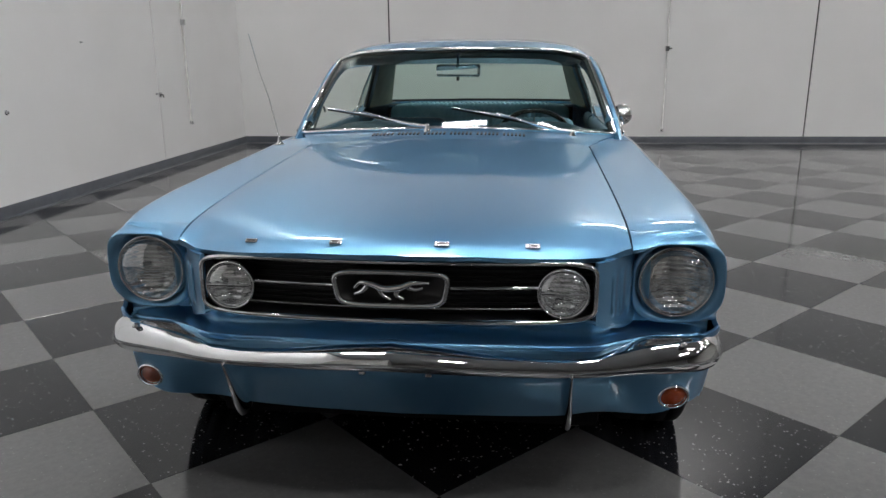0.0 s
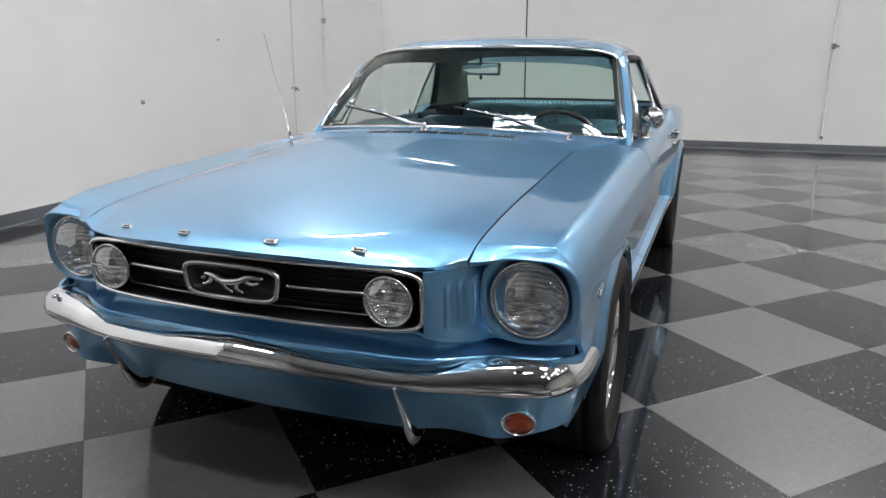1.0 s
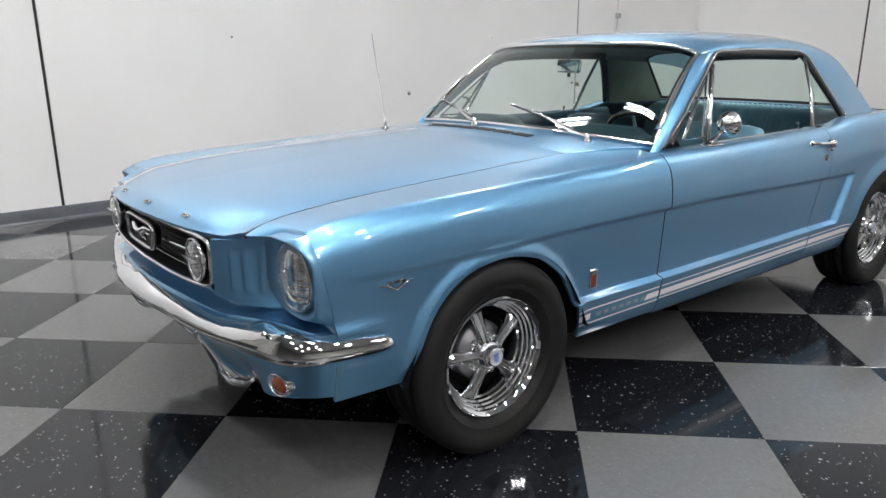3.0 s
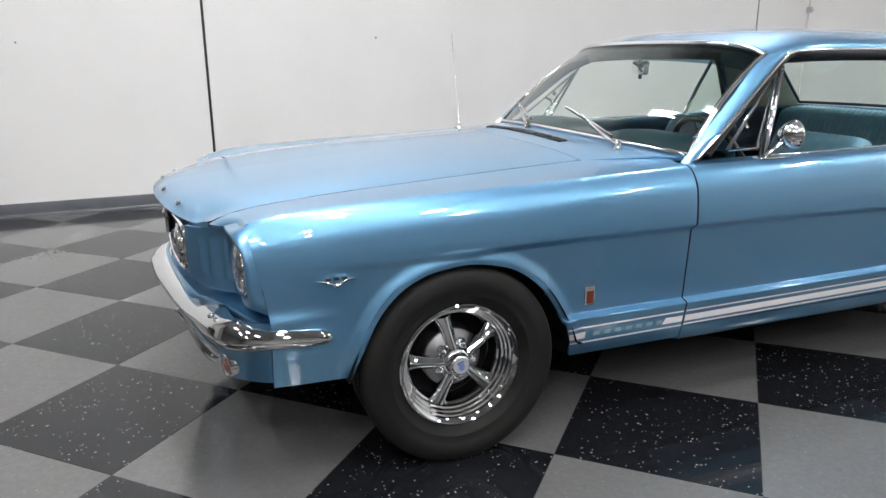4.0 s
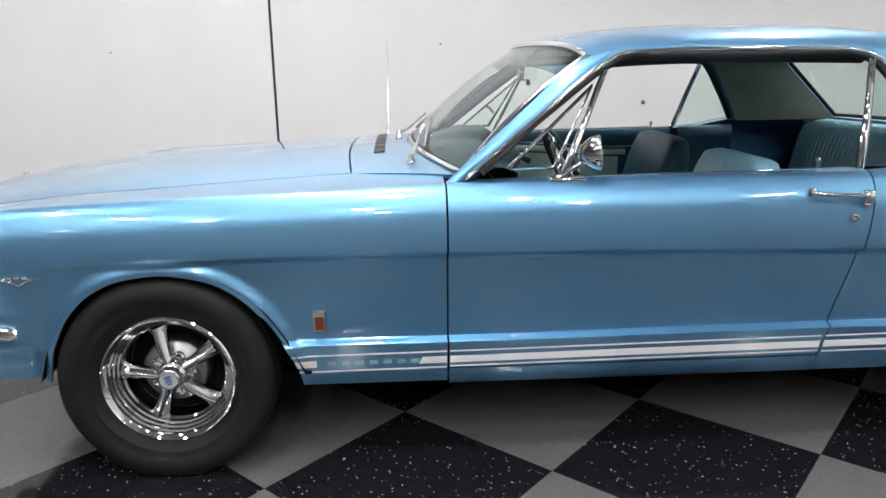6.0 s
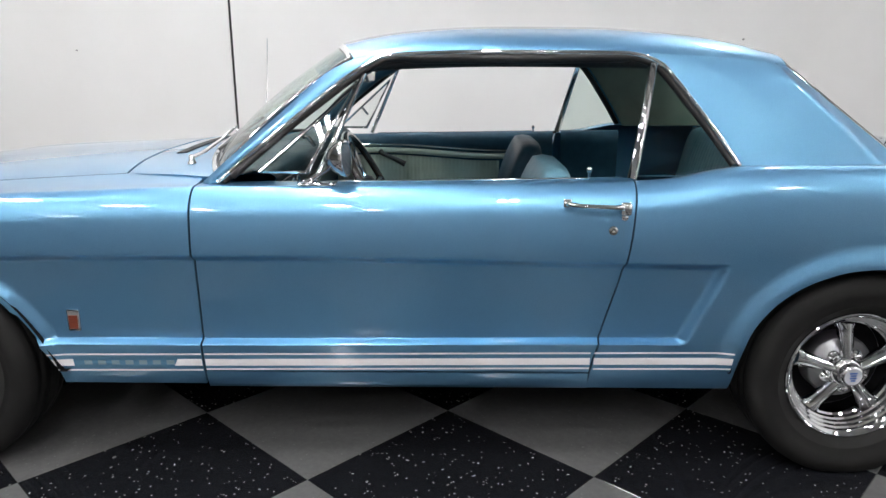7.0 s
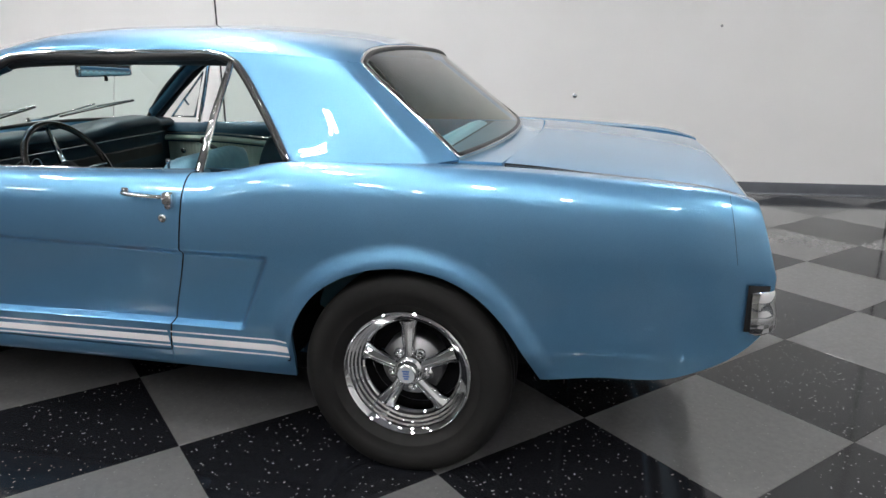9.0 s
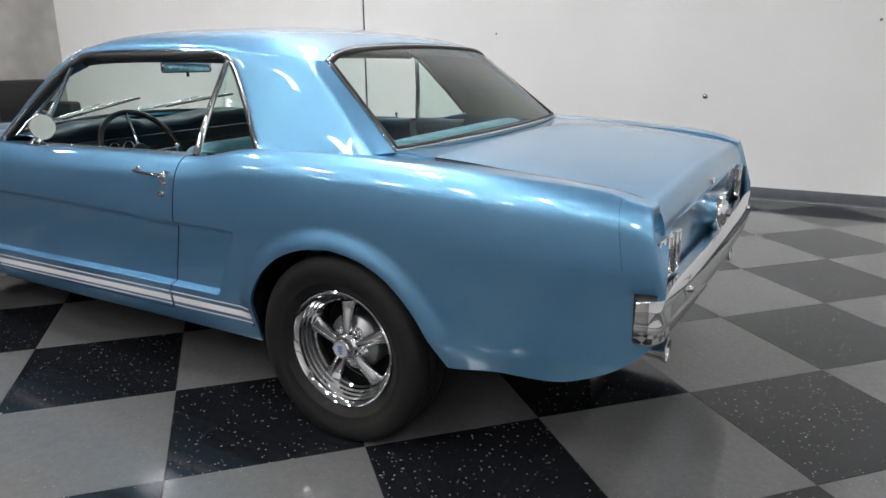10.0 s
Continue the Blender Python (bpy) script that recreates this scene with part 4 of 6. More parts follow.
    part("cap_mark", bm, material("cap_mark", (0.03, 0.10, 0.30), 0.3), wheel, "plain blue bars on the cap", False)
    for k in range(5):
        a = 2 * math.pi * (k + 0.5) / 5
        bm = bmesh.new()
        lathe(bm, [(0.026, 0.017), (0.030, 0.017), (0.031, 0.010), (0.046, 0.0095), (0.049, 0.006), (0.049, 0.0005)], 12)
        bmesh.ops.transform(bm, matrix=Matrix.Translation((0, 0.057 * math.sin(a), 0.057 * math.cos(a))), verts=bm.verts[:])
        part("lug_nut", bm, CHROME, wheel)
    bm = bmesh.new()
    lathe(bm, [(-0.06, 0.098), (0.0, 0.098), (0.010, 0.090), (0.012, 0.070), (0.022, 0.066), (0.024, 0.001)], 40)
    part("brake_drum", bm, DRUM, wheel, "dull grey brake drum")
    bm = bmesh.new()
    lathe(bm, [(-0.05, 0.149), (-0.058, 0.06), (-0.058, 0.001)], 40)
    part("back_plate", bm, DARK, wheel)
    return wheel


WHEEL_X, WHEEL_Z = 0.742, 0.3065
wheel = build_wheel()
def stand(w, m, spin):
    """Place a wheel and turn it, while its tyre's flat stays on the floor."""
    w.matrix_basis = m @ pose(0, 0, 0, spin)
    for c in w.children:
        if c.name.startswith("tyre"):
            c.matrix_basis = pose(0, 0, 0, -spin)


stand(wheel, pose(WHEEL_X, 0.015, WHEEL_Z), 14)
for x, y, turn, spin in ((-WHEEL_X, 0.015, 180, 30), (WHEEL_X + 0.012, WHEELBASE + 0.01, 0, 3), (-WHEEL_X - 0.012, WHEELBASE + 0.01, 180, 50)):
    m = pose(x, y, WHEEL_Z, 0, 0, turn)
    stand(copy_thing(wheel, m), m, spin)

# ---- the car: bumpers, grille and lamps ----


def bumper(name, path, section, label):
    """A pressed bumper: section points (out, up as a share of half the height) along a path of (x, y, z, half height)."""
    half = curve_points(path, 80)
    pts = [Vector((-p[0], p[1], p[2], p[3])) for p in half[:0:-1]] + half
    rows = []
    for i, p in enumerate(pts):
        a, b = pts[max(i - 1, 0)], pts[min(i + 1, len(pts) - 1)]
        d = Vector((b[0] - a[0], b[1] - a[1], 0)).normalized()
        out = Vector((d.y, -d.x, 0))
        if out.dot(Vector((p[0], p[1] - 1.4, 0))) < 0:
            out = -out
        shelf = 1 - 0.45 * step(abs(p[0]), 0.55, 0.80)      # the upper shelf narrows towards the ends
        rows.append([Vector((p[0], p[1], p[2])) + out * (o * shelf if u > 0.5 else o) * min(p[3] / 0.03, 1.15) + Vector((0, 0, u * p[3])) for o, u in section])
    bm = bmesh.new()
    V = grid(bm, rows)
    bm.faces.new(V[0])
    bm.faces.new(V[-1][::-1])
    facing(bm, lambda c: Vector((c.x * 0.5, c.y - 1.4, 0)))
    return sharp(part(name, bm, CHROME, car, label), 40)


SECTION = [(-0.088, 1.02), (-0.078, 1.12), (-0.060, 1.10), (-0.042, 1.00), (-0.026, 0.84), (-0.013, 0.60), (-0.004, 0.28), (0.002, -0.05), (0.002, -0.36), (-0.004, -0.68), (-0.014, -0.94), (-0.028, -1.08), (-0.05, -1.05)]
bumper("front_bumper", [(0.0, -0.848, 0.519, 0.029), (0.12, -0.838, 0.512, 0.028), (0.30, -0.803, 0.494, 0.025), (0.43, -0.774, 0.483, 0.024), (0.50, -0.757, 0.481, 0.026), (0.57, -0.740, 0.485, 0.033), (0.64, -0.724, 0.489, 0.038),
                        (0.71, -0.706, 0.490, 0.040), (0.765, -0.686, 0.489, 0.040), (0.805, -0.652, 0.487, 0.039), (0.830, -0.60, 0.483, 0.037), (0.843, -0.53, 0.479, 0.033), (0.848, -0.46, 0.474, 0.028), (0.848, -0.40, 0.470, 0.021), (0.844, -0.384, 0.470, 0.014)], SECTION, "bright chrome bumper that curves round the nose")
FLAT = [(-0.05, 0.92), (-0.026, 1.0), (-0.017, 0.97), (-0.012, 0.88), (-0.006, 0.45), (0.0, -0.05), (0.003, -0.5), (0.001, -0.82), (-0.008, -0.97), (-0.03, -1.02), (-0.05, -1.0)]
bumper("rear_bumper", [(0.0, 3.800, 0.590, 0.052), (0.3, 3.798, 0.590, 0.052), (0.55, 3.791, 0.588, 0.052), (0.68, 3.784, 0.586, 0.053), (0.765, 3.778, 0.580, 0.054), (0.812, 3.774, 0.577, 0.057), (0.836, 3.754, 0.575, 0.060), (0.845, 3.728, 0.573, 0.061), (0.846, 3.706, 0.572, 0.058)], FLAT, "flat chrome blade bumper across the tail")
for s in (1, -1):      # bolts on the rear bumper
    bm = bmesh.new()
    lathe(bm, [(3.775, 0.010), (3.791, 0.010), (3.795, 0.006), (3.795, 0.0005)], 14, "y", (s * 0.58, 0, 0.598))
    part("bumper_bolt", bm, SATIN, car)
    bm = bmesh.new()
    lathe(bm, [(-0.004, 0.010), (0.003, 0.010), (0.006, 0.005), (0.006, 0.0005)], 14, "z", (s * 0.71, -0.690, 0.531))
    part("bumper_bolt", bm, SATIN, car)
    # guards under the front bumper
    bm = bmesh.new()
    tube(bm, curve_points([(s * 0.436, -0.775, 0.472), (s * 0.436, -0.765, 0.452), (s * 0.437, -0.745, 0.415), (s * 0.439, -0.722, 0.375), (s * 0.440, -0.698, 0.335), (s * 0.440, -0.672, 0.300), (s * 0.440, -0.645, 0.287), (s * 0.440, -0.622, 0.290)], 20), [0.011 + 0.016 * step(i, 2, 14) - 0.008 * step(i, 15, 19) for i in range(20)], 12, flat=1.0)
    for v in bm.verts:
        v.co.x = s * 0.438 + (v.co.x - s * 0.438) * 0.40
    part("bumper_guard", bm, CHROME, car, "slim chrome guard bar under the bumper")
    # small plates on the valance
    bm = bmesh.new()
    box(bm, s * 0.085 - 0.009, s * 0.085 + 0.009, -0.752, -0.735, 0.442, 0.458, 0.003)
    part("valance_plate", bm, SATIN, car, "", False)

# grille: black backing, fine mesh bars, chrome bar, moulding
bm = bmesh.new()
rows = []
for k in range(33):
    x = -0.50 + 1.0 * k / 32
    rows.append([Vector((x, grille_y(x) + 0.070, 0.590)), Vector((x, grille_y(x) + 0.070, 0.760))])
grid(bm, rows)
grille = part("grille", bm, BLACK, car, "black grille with thin chrome bars")
for z in [0.612 + 0.0145 * k for k in range(10)]:
    bm = bmesh.new()
    tube(bm, [(x, grille_y(x) + 0.060, z) for x in [-0.49 + 0.98 * i / 24 for i in range(25)]], 0.0028, 6)
    part("grille_bar", bm, BLACK, grille)
bm = bmesh.new()     # box walls of the opening
ring = []
for k in range(48):
    a = 2 * math.pi * k / 48
    c, w = math.cos(a), math.sin(a)
    e = 2 / 7.0
    ring.append((0.489 * math.copysign(abs(c) ** e, c), 0.673 + 0.0745 * math.copysign(abs(w) ** e, w)))
grid(bm, [[Vector((x, grille_y(x) + d, z)) for x, z in ring] for d in (-0.002, 0.075)], False, True)
part("grille_box", bm, BLACK, grille)
bm = bmesh.new()
edge = []
for k in range(160):
    a = 2 * math.pi * k / 160
    c, w = math.cos(a), math.sin(a)
    e = 2 / 8.0
    x, z = 0.490 * math.copysign(abs(c) ** e, c), 0.673 + 0.0745 * math.copysign(abs(w) ** e, w)
    edge.append(Vector((x, grille_y(x) - 0.004, z)))
tube(bm, edge, 0.0058, 8, closed=True)
part("grille_moulding", bm, CHROME, grille, "thin chrome moulding round the grille")
for x0, x1 in ((-0.352, -0.142), (0.142, 0.352)):
    bm = bmesh.new()
    tube(bm, [(x, grille_y(x) + 0.020, 0.680) for x in [x0 + (x1 - x0) * i / 8 for i in range(9)]], 0.0075, 10, flat=0.75)
    part("chrome_bar", bm, CHROME, grille)
bm = bmesh.new()
tube(bm, [(x, grille_y(x) + 0.030, 0.622) for x in [-0.44 + 0.88 * i / 20 for i in range(21)]], 0.0026, 6)
part("chrome_bar", bm, SATIN, grille)

# emblem in the grille: a chrome frame round a plain raised shape
bm = bmesh.new()
corral = []
for k in range(48):
    a = 2 * math.pi * k / 48
    c, w = math.cos(a), math.sin(a)
    e = 2 / 5.0
    x, z = math.copysign(abs(c) ** e, c), math.copysign(abs(w) ** e, w)
    corral.append(Vector((x * (0.134 + 0.008 * z), -0.778, 0.682 + 0.042 * z)))
tube(bm, corral, 0.0085, 10, closed=True, flat=0.8)
emblem = part("grille_emblem", bm, SATIN, car, "chrome framed emblem with a plain raised shape")
bm = bmesh.new()
grid(bm, [[p * 1.0 for p in corral], [Vector((p.x * 0.9, -0.752, 0.682 + (p.z - 0.682) * 0.88)) for p in corral]], False, True)
grid(bm, [[Vector((p.x * 0.9, -0.752, 0.682 + (p.z - 0.682) * 0.88)) for p in corral], [Vector((0, -0.752, 0.682))] * len(corral)], False, True)
bmesh.ops.remove_doubles(bm, verts=bm.verts[:], dist=1e-5)
part("emblem_well", bm, BLACK, emblem)
bm = bmesh.new()
tube(bm, curve_points([(-0.088, -0.770, 0.682), (-0.070, -0.774, 0.697), (-0.045, -0.776, 0.694), (-0.01, -0.778, 0.684), (0.025, -0.778, 0.688), (0.055, -0.775, 0.699), (0.092, -0.770, 0.697)], 26), [0.005 + 0.0125 * math.sin(math.pi * min(max(i / 25, 0.04), 0.97)) ** 0.7 for i in range(26)], 10, flat=0.6)
for pts in ([(-0.055, -0.772, 0.69), (-0.072, -0.772, 0.672), (-0.090, -0.770, 0.665)], [(-0.03, -0.773, 0.686), (-0.022, -0.773, 0.667), (-0.002, -0.771, 0.654)], [(0.02, -0.774, 0.684), (0.012, -0.774, 0.667), (0.03, -0.772, 0.656)], [(0.035, -0.773, 0.690), (0.058, -0.772, 0.680), (0.078, -0.770, 0.684)]):
    tube(bm, curve_points(pts, 8), [0.009, 0.0082, 0.0074, 0.0066, 0.006, 0.0054, 0.0048, 0.004], 8)
part("emblem_shape", bm, CHROME, emblem)

# fog lamps in the grille, turn lamps in the valance
for s in (1, -1):
    c = (s * 0.411, -0.750, 0.672)
    bm = bmesh.new()
    lathe(bm, [(0.06, 0.050), (0.02, 0.0605), (0.0, 0.0625), (-0.006, 0.0610), (-0.004, 0.057), (0.004, 0.0565)], 48, "y", c)
    fog = part("fog_lamp", bm, CHROME, car, "round chrome fog lamp in the grille")
    bm = bmesh.new()
    lathe(bm, [(0.003, 0.0565), (0.022, 0.048), (0.04, 0.028), (0.046, 0.001)], 40, "y", c)
    part("reflector", bm, REFLECTOR, fog)
    bm = bmesh.new()
    lathe(bm, [(0.002, 0.0568), (-0.008, 0.050), (-0.014, 0.032), (-0.017, 0.001)], 40, "y", c)
    part("lens", bm, FLUTED, fog)
    bm = bmesh.new()
    box(bm, c[0] - 0.054, c[0] + 0.054, c[1] - 0.0185, c[1] - 0.014, c[2] + 0.002, c[2] + 0.006, 0.001)
    part("lamp_band", bm, CHROME, fog, "", False)
    m = pose(s * 0.703, -0.656, 0.374, 0, 0, s * 12)
    bm = bmesh.new()
    rows = [[Vector((0.043 * f * math.cos(a), d, 0.032 * f * math.sin(a))) for a in [2 * math.pi * k / 36 for k in range(36)]] for d, f in ((0.03, 1.0), (-0.004, 1.0), (-0.010, 0.95), (-0.008, 0.84), (0.0, 0.82))]
    grid(bm, rows, False, True)
    bmesh.ops.transform(bm, matrix=m, verts=bm.verts[:])
    turn = part("turn_lamp", bm, CHROME, car, "oval amber turn lamp in a chrome rim")
    bm = bmesh.new()
    rows = [[Vector((0.0365 * f * math.cos(a), d, 0.0268 * f * math.sin(a))) for a in [2 * math.pi * k / 36 for k in range(36)]] for d, f in ((0.002, 1.0), (-0.005, 0.9), (-0.009, 0.6), (-0.0105, 0.25), (-0.011, 0.01))]
    grid(bm, rows, False, True)
    bmesh.ops.transform(bm, matrix=m, verts=bm.verts[:])
    part("amber_lens", bm, AMBER, turn, "ribbed amber lens")

# four small chrome bars on the bonnet's lip
for x, w, h in ((-0.352, 0.015, 0.006), (-0.128, 0.015, 0.0075), (0.125, 0.018, 0.0075), (0.336, 0.018, 0.0075)):
    y = hood_front(x) + 0.030
    bm = bmesh.new()
    m = Matrix.Translation((x, y, hood_z(x, y) + 0.002)) @ Matrix.Rotation(radians(30), 4, "X")
    box(bm, -w, w, -h, h, -0.003, 0.005, 0.002, m)
    part("hood_badge", bm, SATIN, hood, "plain chrome bar", False)
    bm = bmesh.new()
    box(bm, -w * 0.6, w * 0.6, -h * 0.3, h * 0.3, 0.0042, 0.0058, 0.0005, m)
    part("hood_badge_inlay", bm, BLACK, hood, "", False)

# tail: lamps, fuel cap, lock, exhausts
for s in (1, -1):
    for k in range(3):
        x = s * (0.580 + 0.066 * k)
        y = 3.738 - 0.035 * (abs(x) / 0.79) ** 4
        bm = bmesh.new()
        for x0, x1, z0, z1 in ((-0.027, -0.020, 0.646, 0.758), (0.020, 0.027, 0.646, 0.758), (-0.021, 0.021, 0.646, 0.653), (-0.021, 0.021, 0.751, 0.758)):
            box(bm, x + x0, x + x1, y - 0.04, y + 0.020, z0, z1, 0.003)
        lampb = part("tail_lamp", bm, CHROME, car, "upright tail lamp with a chrome bezel")
        bm = bmesh.new()
        box(bm, x - 0.0205, x + 0.0205, y - 0.03, y + 0.012, 0.651, 0.753, 0.004)
        part("red_lens", bm, RED, lampb, "dark red lens")
    bm = bmesh.new()
    lathe(bm, [(3.50, 0.024), (3.680, 0.025), (3.715, 0.029), (3.738, 0.036), (3.741, 0.035), (3.735, 0.031), (3.70, 0.024), (3.66, 0.022), (3.66, 0.001)], 28, "y", (s * 0.575, 0, 0.405))
    part("exhaust_tip", bm, SATIN, car, "chrome exhaust tip")
bm = bmesh.new()
lathe(bm, [(3.70, 0.058), (3.745, 0.060), (3.755, 0.064), (3.770, 0.064), (3.776, 0.058), (3.774, 0.045), (3.782, 0.040), (3.786, 0.03), (3.788, 0.001)], 48, "y", (0, 0, 0.692))
cap = part("fuel_cap", bm, CHROME, car, "round chrome fuel cap on the tail panel")
bm = bmesh.new()
lathe(bm, [(3.786, 0.012), (3.796, 0.011), (3.798, 0.001)], 20, "y", (0, 0, 0.692))
part("cap_button", bm, SATIN, cap)
bm = bmesh.new()
box(bm, 0.0, 0.04, 3.722, 3.738, 0.792, 0.812, 0.004)
part("trunk_lock", bm, CHROME, boot, "small chrome lock", False)

# ---- glass and its trims ----
ROOF_F = lambda u: roof_point(u, 0.0)


def screen_point(u, t):
    x0 = u * 0.725
    a = Vector((x0, screen_y(x0) + 0.006, screen_z(x0) + 0.004))
    b = ROOF_F(u * 0.985) + Vector((0, -0.002, -0.008))
    p = a.lerp(b, t)
    bow = 0.020 * math.sin(math.pi * t)
    return p + Vector((0, -bow, bow * 0.6))


bm = bmesh.new()
grid(bm, [[screen_point(-1 + 2 * i / 40, j / 20) for i in range(41)] for j in range(21)])
screen = part("windscreen", bm, GLASS, car, "greenish tinted curved windscreen")
bm = bmesh.new()
grid(bm, [[screen_point((-1 + 2 * i / 40) * 0.985, 0.80 + 0.185 * j / 6) + Vector((0, 0.006, -0.004)) for i in range(41)] for j in range(7)])
part("shade_band", bm, BAND, screen, "dark blue-green shade band")
bm = bmesh.new()
loop = [screen_point(-1 + 2 * i / 40, 0.0) for i in range(41)] + [screen_point(1, j / 24) for j in range(1, 24)] + [screen_point(1 - 2 * i / 40, 1.0) for i in range(41)] + [screen_point(-1, 1 - j / 24) for j in range(1, 24)]
tube(bm, [p + Vector((0, -0.004, 0.003)) for p in loop], 0.0095, 8, closed=True, flat=0.8)
part("windscreen_moulding", bm, CHROME, screen, "bright chrome moulding")
bm = bmesh.new()
c0 = Vector((0, (screen_y(0) + 1.2) / 2, 1.08))
tube(bm, [p.lerp(c0, 0.025) + Vector((0, 0.006, -0.002)) for p in loop], 0.010, 6, closed=True)
part("windscreen_seal", bm, SEAL_AND_GAP, screen)

edge_r = curve_points(QR, 25)


def rear_point(u, t):
    e = edge_r[0].lerp(edge_r[-1], t)
    f = t * 24
    i = min(int(f), 23)
    e = edge_r[i].lerp(edge_r[i + 1], f - i)
    c = Vector((0, 2.985, 0.932)).lerp(Vector((0, 2.552, 1.252)), t) + Vector((0, 0.012, 0.02)) * math.sin(math.pi * t)
    return Vector((u * e.x, c.y + (e.y - c.y) * u * u, c.z + (e.z - c.z) * ((1 - t) * abs(u) ** 2.2 + t * (0.38 * u * u + 0.62 * abs(u) ** 12))))


bm = bmesh.new()
grid(bm, [[rear_point((-1 + 2 * i / 36) * 0.99, j / 16) for i in range(37)] for j in range(17)])
rear_glass = part("rear_window", bm, GLASS, car, "greenish tinted rear window")
bm = bmesh.new()
loop = [rear_point(-1 + 2 * i / 36, 0.015) for i in range(37)] + [rear_point(1, j / 20) for j in range(1, 20)] + [rear_point(1 - 2 * i / 36, 0.99) for i in range(37)] + [rear_point(-1, 1 - j / 20) for j in range(1, 20)]
tube(bm, [p + Vector((-0.022 * p.x, -0.002, 0.001)) for p in loop], 0.0065, 8, closed=True)
part("rear_window_moulding", bm, CHROME, rear_glass, "bright chrome moulding")
bm = bmesh.new()
tube(bm, [p.lerp(Vector((0, 2.78, 1.08)), 0.03) for p in loop], 0.009, 6, closed=True)
part("rear_window_seal", bm, SEAL_AND_GAP, rear_glass)

PILLAR = [(0.744, 0.905, 0.874), (0.737, 0.99, 0.945), (0.702, 1.16, 1.078), (0.665, 1.305, 1.186), (0.642, 1.375, 1.226)]
for s in (1, -1):
    fender, door, quarter = SIDES[s]
    rail = curve_points(PILLAR, 16) + [Vector((roof_half(y) + 0.003, y, roof_edge(y) - 0.001)) for y in [1.42 + 0.04 * k for k in range(18)]] + curve_points(QF[::-1], 18)[1:]
    line = [Vector((s * p[0], p[1], p[2])) for p in rail]
    bm = bmesh.new()
    tube(bm, [p + Vector((s * 0.006, 0, 0)) for p in line], 0.0068, 8)
    part("drip_moulding", bm, CHROME, car, "thin chrome drip moulding over the side windows")
    bm = bmesh.new()
    mid = Vector((s * 0.66, 1.75, 1.0))
    tube(bm, [p + (mid - p).normalized() * (0.020 if 1.42 < p.y < 2.12 else 0.015) - Vector((s * 0.004, 0, 0)) for p in line], [0.0165 if 1.42 < p.y < 2.12 else 0.011 for p in line], 10)
    part("window_seal", bm, SEAL_AND_GAP, car, "black rubber seal round the side windows")
    # vent window with chrome frame
    bm = bmesh.new()
    A, B, C = Vector((s * 0.757, 0.980, 0.892)), Vector((s * 0.757, 1.188, 0.892)), Vector((s * 0.665, 1.316, 1.160))
    tube(bm, [B + Vector((0, 0.004, -0.012)), B.lerp(C, 0.5) + Vector((s * 0.004, 0.008, 0)), C + Vector((0, 0.014, 0.02))], [0.0125, 0.0115, 0.010], 10, flat=0.7)
    vent = part("vent_window", bm, CHROME, door, "small triangular vent window in a chrome frame")
    bm = bmesh.new()
    A2, B2, C2 = A + Vector((0, 0.05, 0.012)), B + Vector((0, -0.022, 0.012)), C + Vector((0, -0.022, -0.025))
    tube(bm, [A2, B2, C2], 0.007, 8, closed=True)
    part("vent_frame", bm, CHROME, vent)
    bm = bmesh.new()
    tube(bm, [A + Vector((0, -0.03, 0)), C + Vector((0, -0.028, 0.012))], 0.010, 8)
    part("vent_seal", bm, SEAL_AND_GAP, vent)
    bm = bmesh.new()
    bm.faces.new([bm.verts.new(p) for p in (A2, B2, C2)])
    part("pane", bm, CLEAR, vent, "", False)
    bm = bmesh.new()
    h = A2.lerp(C2, 0.42) + Vector((-s * 0.012, 0.01, 0))
    tube(bm, [h, h + Vector((-s * 0.02, 0.01, -0.004)), h + Vector((-s * 0.02, 0.03, -0.03))], 0.006, 8)
    part("vent_latch", bm, CHROME, vent)
    # window sill strip and lock knob
    bm = bmesh.new()
    tube(bm, [(s * 0.752, y, crest(y) + 0.005) for y in [1.22 + 0.04 * k for k in range(20)]], 0.0055, 8, flat=0.6)
    part("sill_strip", bm, CHROME, door, "thin chrome strip on the window sill")
    bm = bmesh.new()
    lathe(bm, [(0.86, 0.004), (0.895, 0.004), (0.897, 0.0075), (0.909, 0.008), (0.912, 0.004), (0.912, 0.0005)], 12, "z", (s * 0.728, 1.985, 0.004))
    part("lock_knob", bm, CHROME, door)
    # quarter window
    lo, hi = Vector((s * 0.750, 2.104, 0.884)), Vector((s * 0.632, 2.178, 1.205))
    bm = bmesh.new()
    tube(bm, [lo, lo.lerp(hi, 0.5) + Vector((s * 0.008, 0, 0)), hi], [0.0145, 0.013, 0.0115], 10, flat=0.6)
    qw = part("quarter_window", bm, CHROME, quarter, "small fixed quarter window with a chrome front bar")
    bm = bmesh.new()
    back = [Vector((s * (p.x - 0.006), p.y - 0.008, p.z)) for p in curve_points(QF, 14)[:-1]]
    base = [Vector((s * 0.744, y, crest(y) + 0.001)) for y in (2.40, 2.35, 2.30, 2.24, 2.18, 2.12)]
    ring = back[::-1] + base[1:] 
    top = [Vector((s * 0.620, 2.16, 1.222))]
    vs = [bm.verts.new(p) for p in ring + [lo, hi]]
    bm.faces.new(vs)
    bmesh.ops.triangulate(bm, faces=bm.faces[:])
    part("pane", bm, GLASS, qw, "greenish tinted pane", False)

# ---- badges, stripes, handles ----


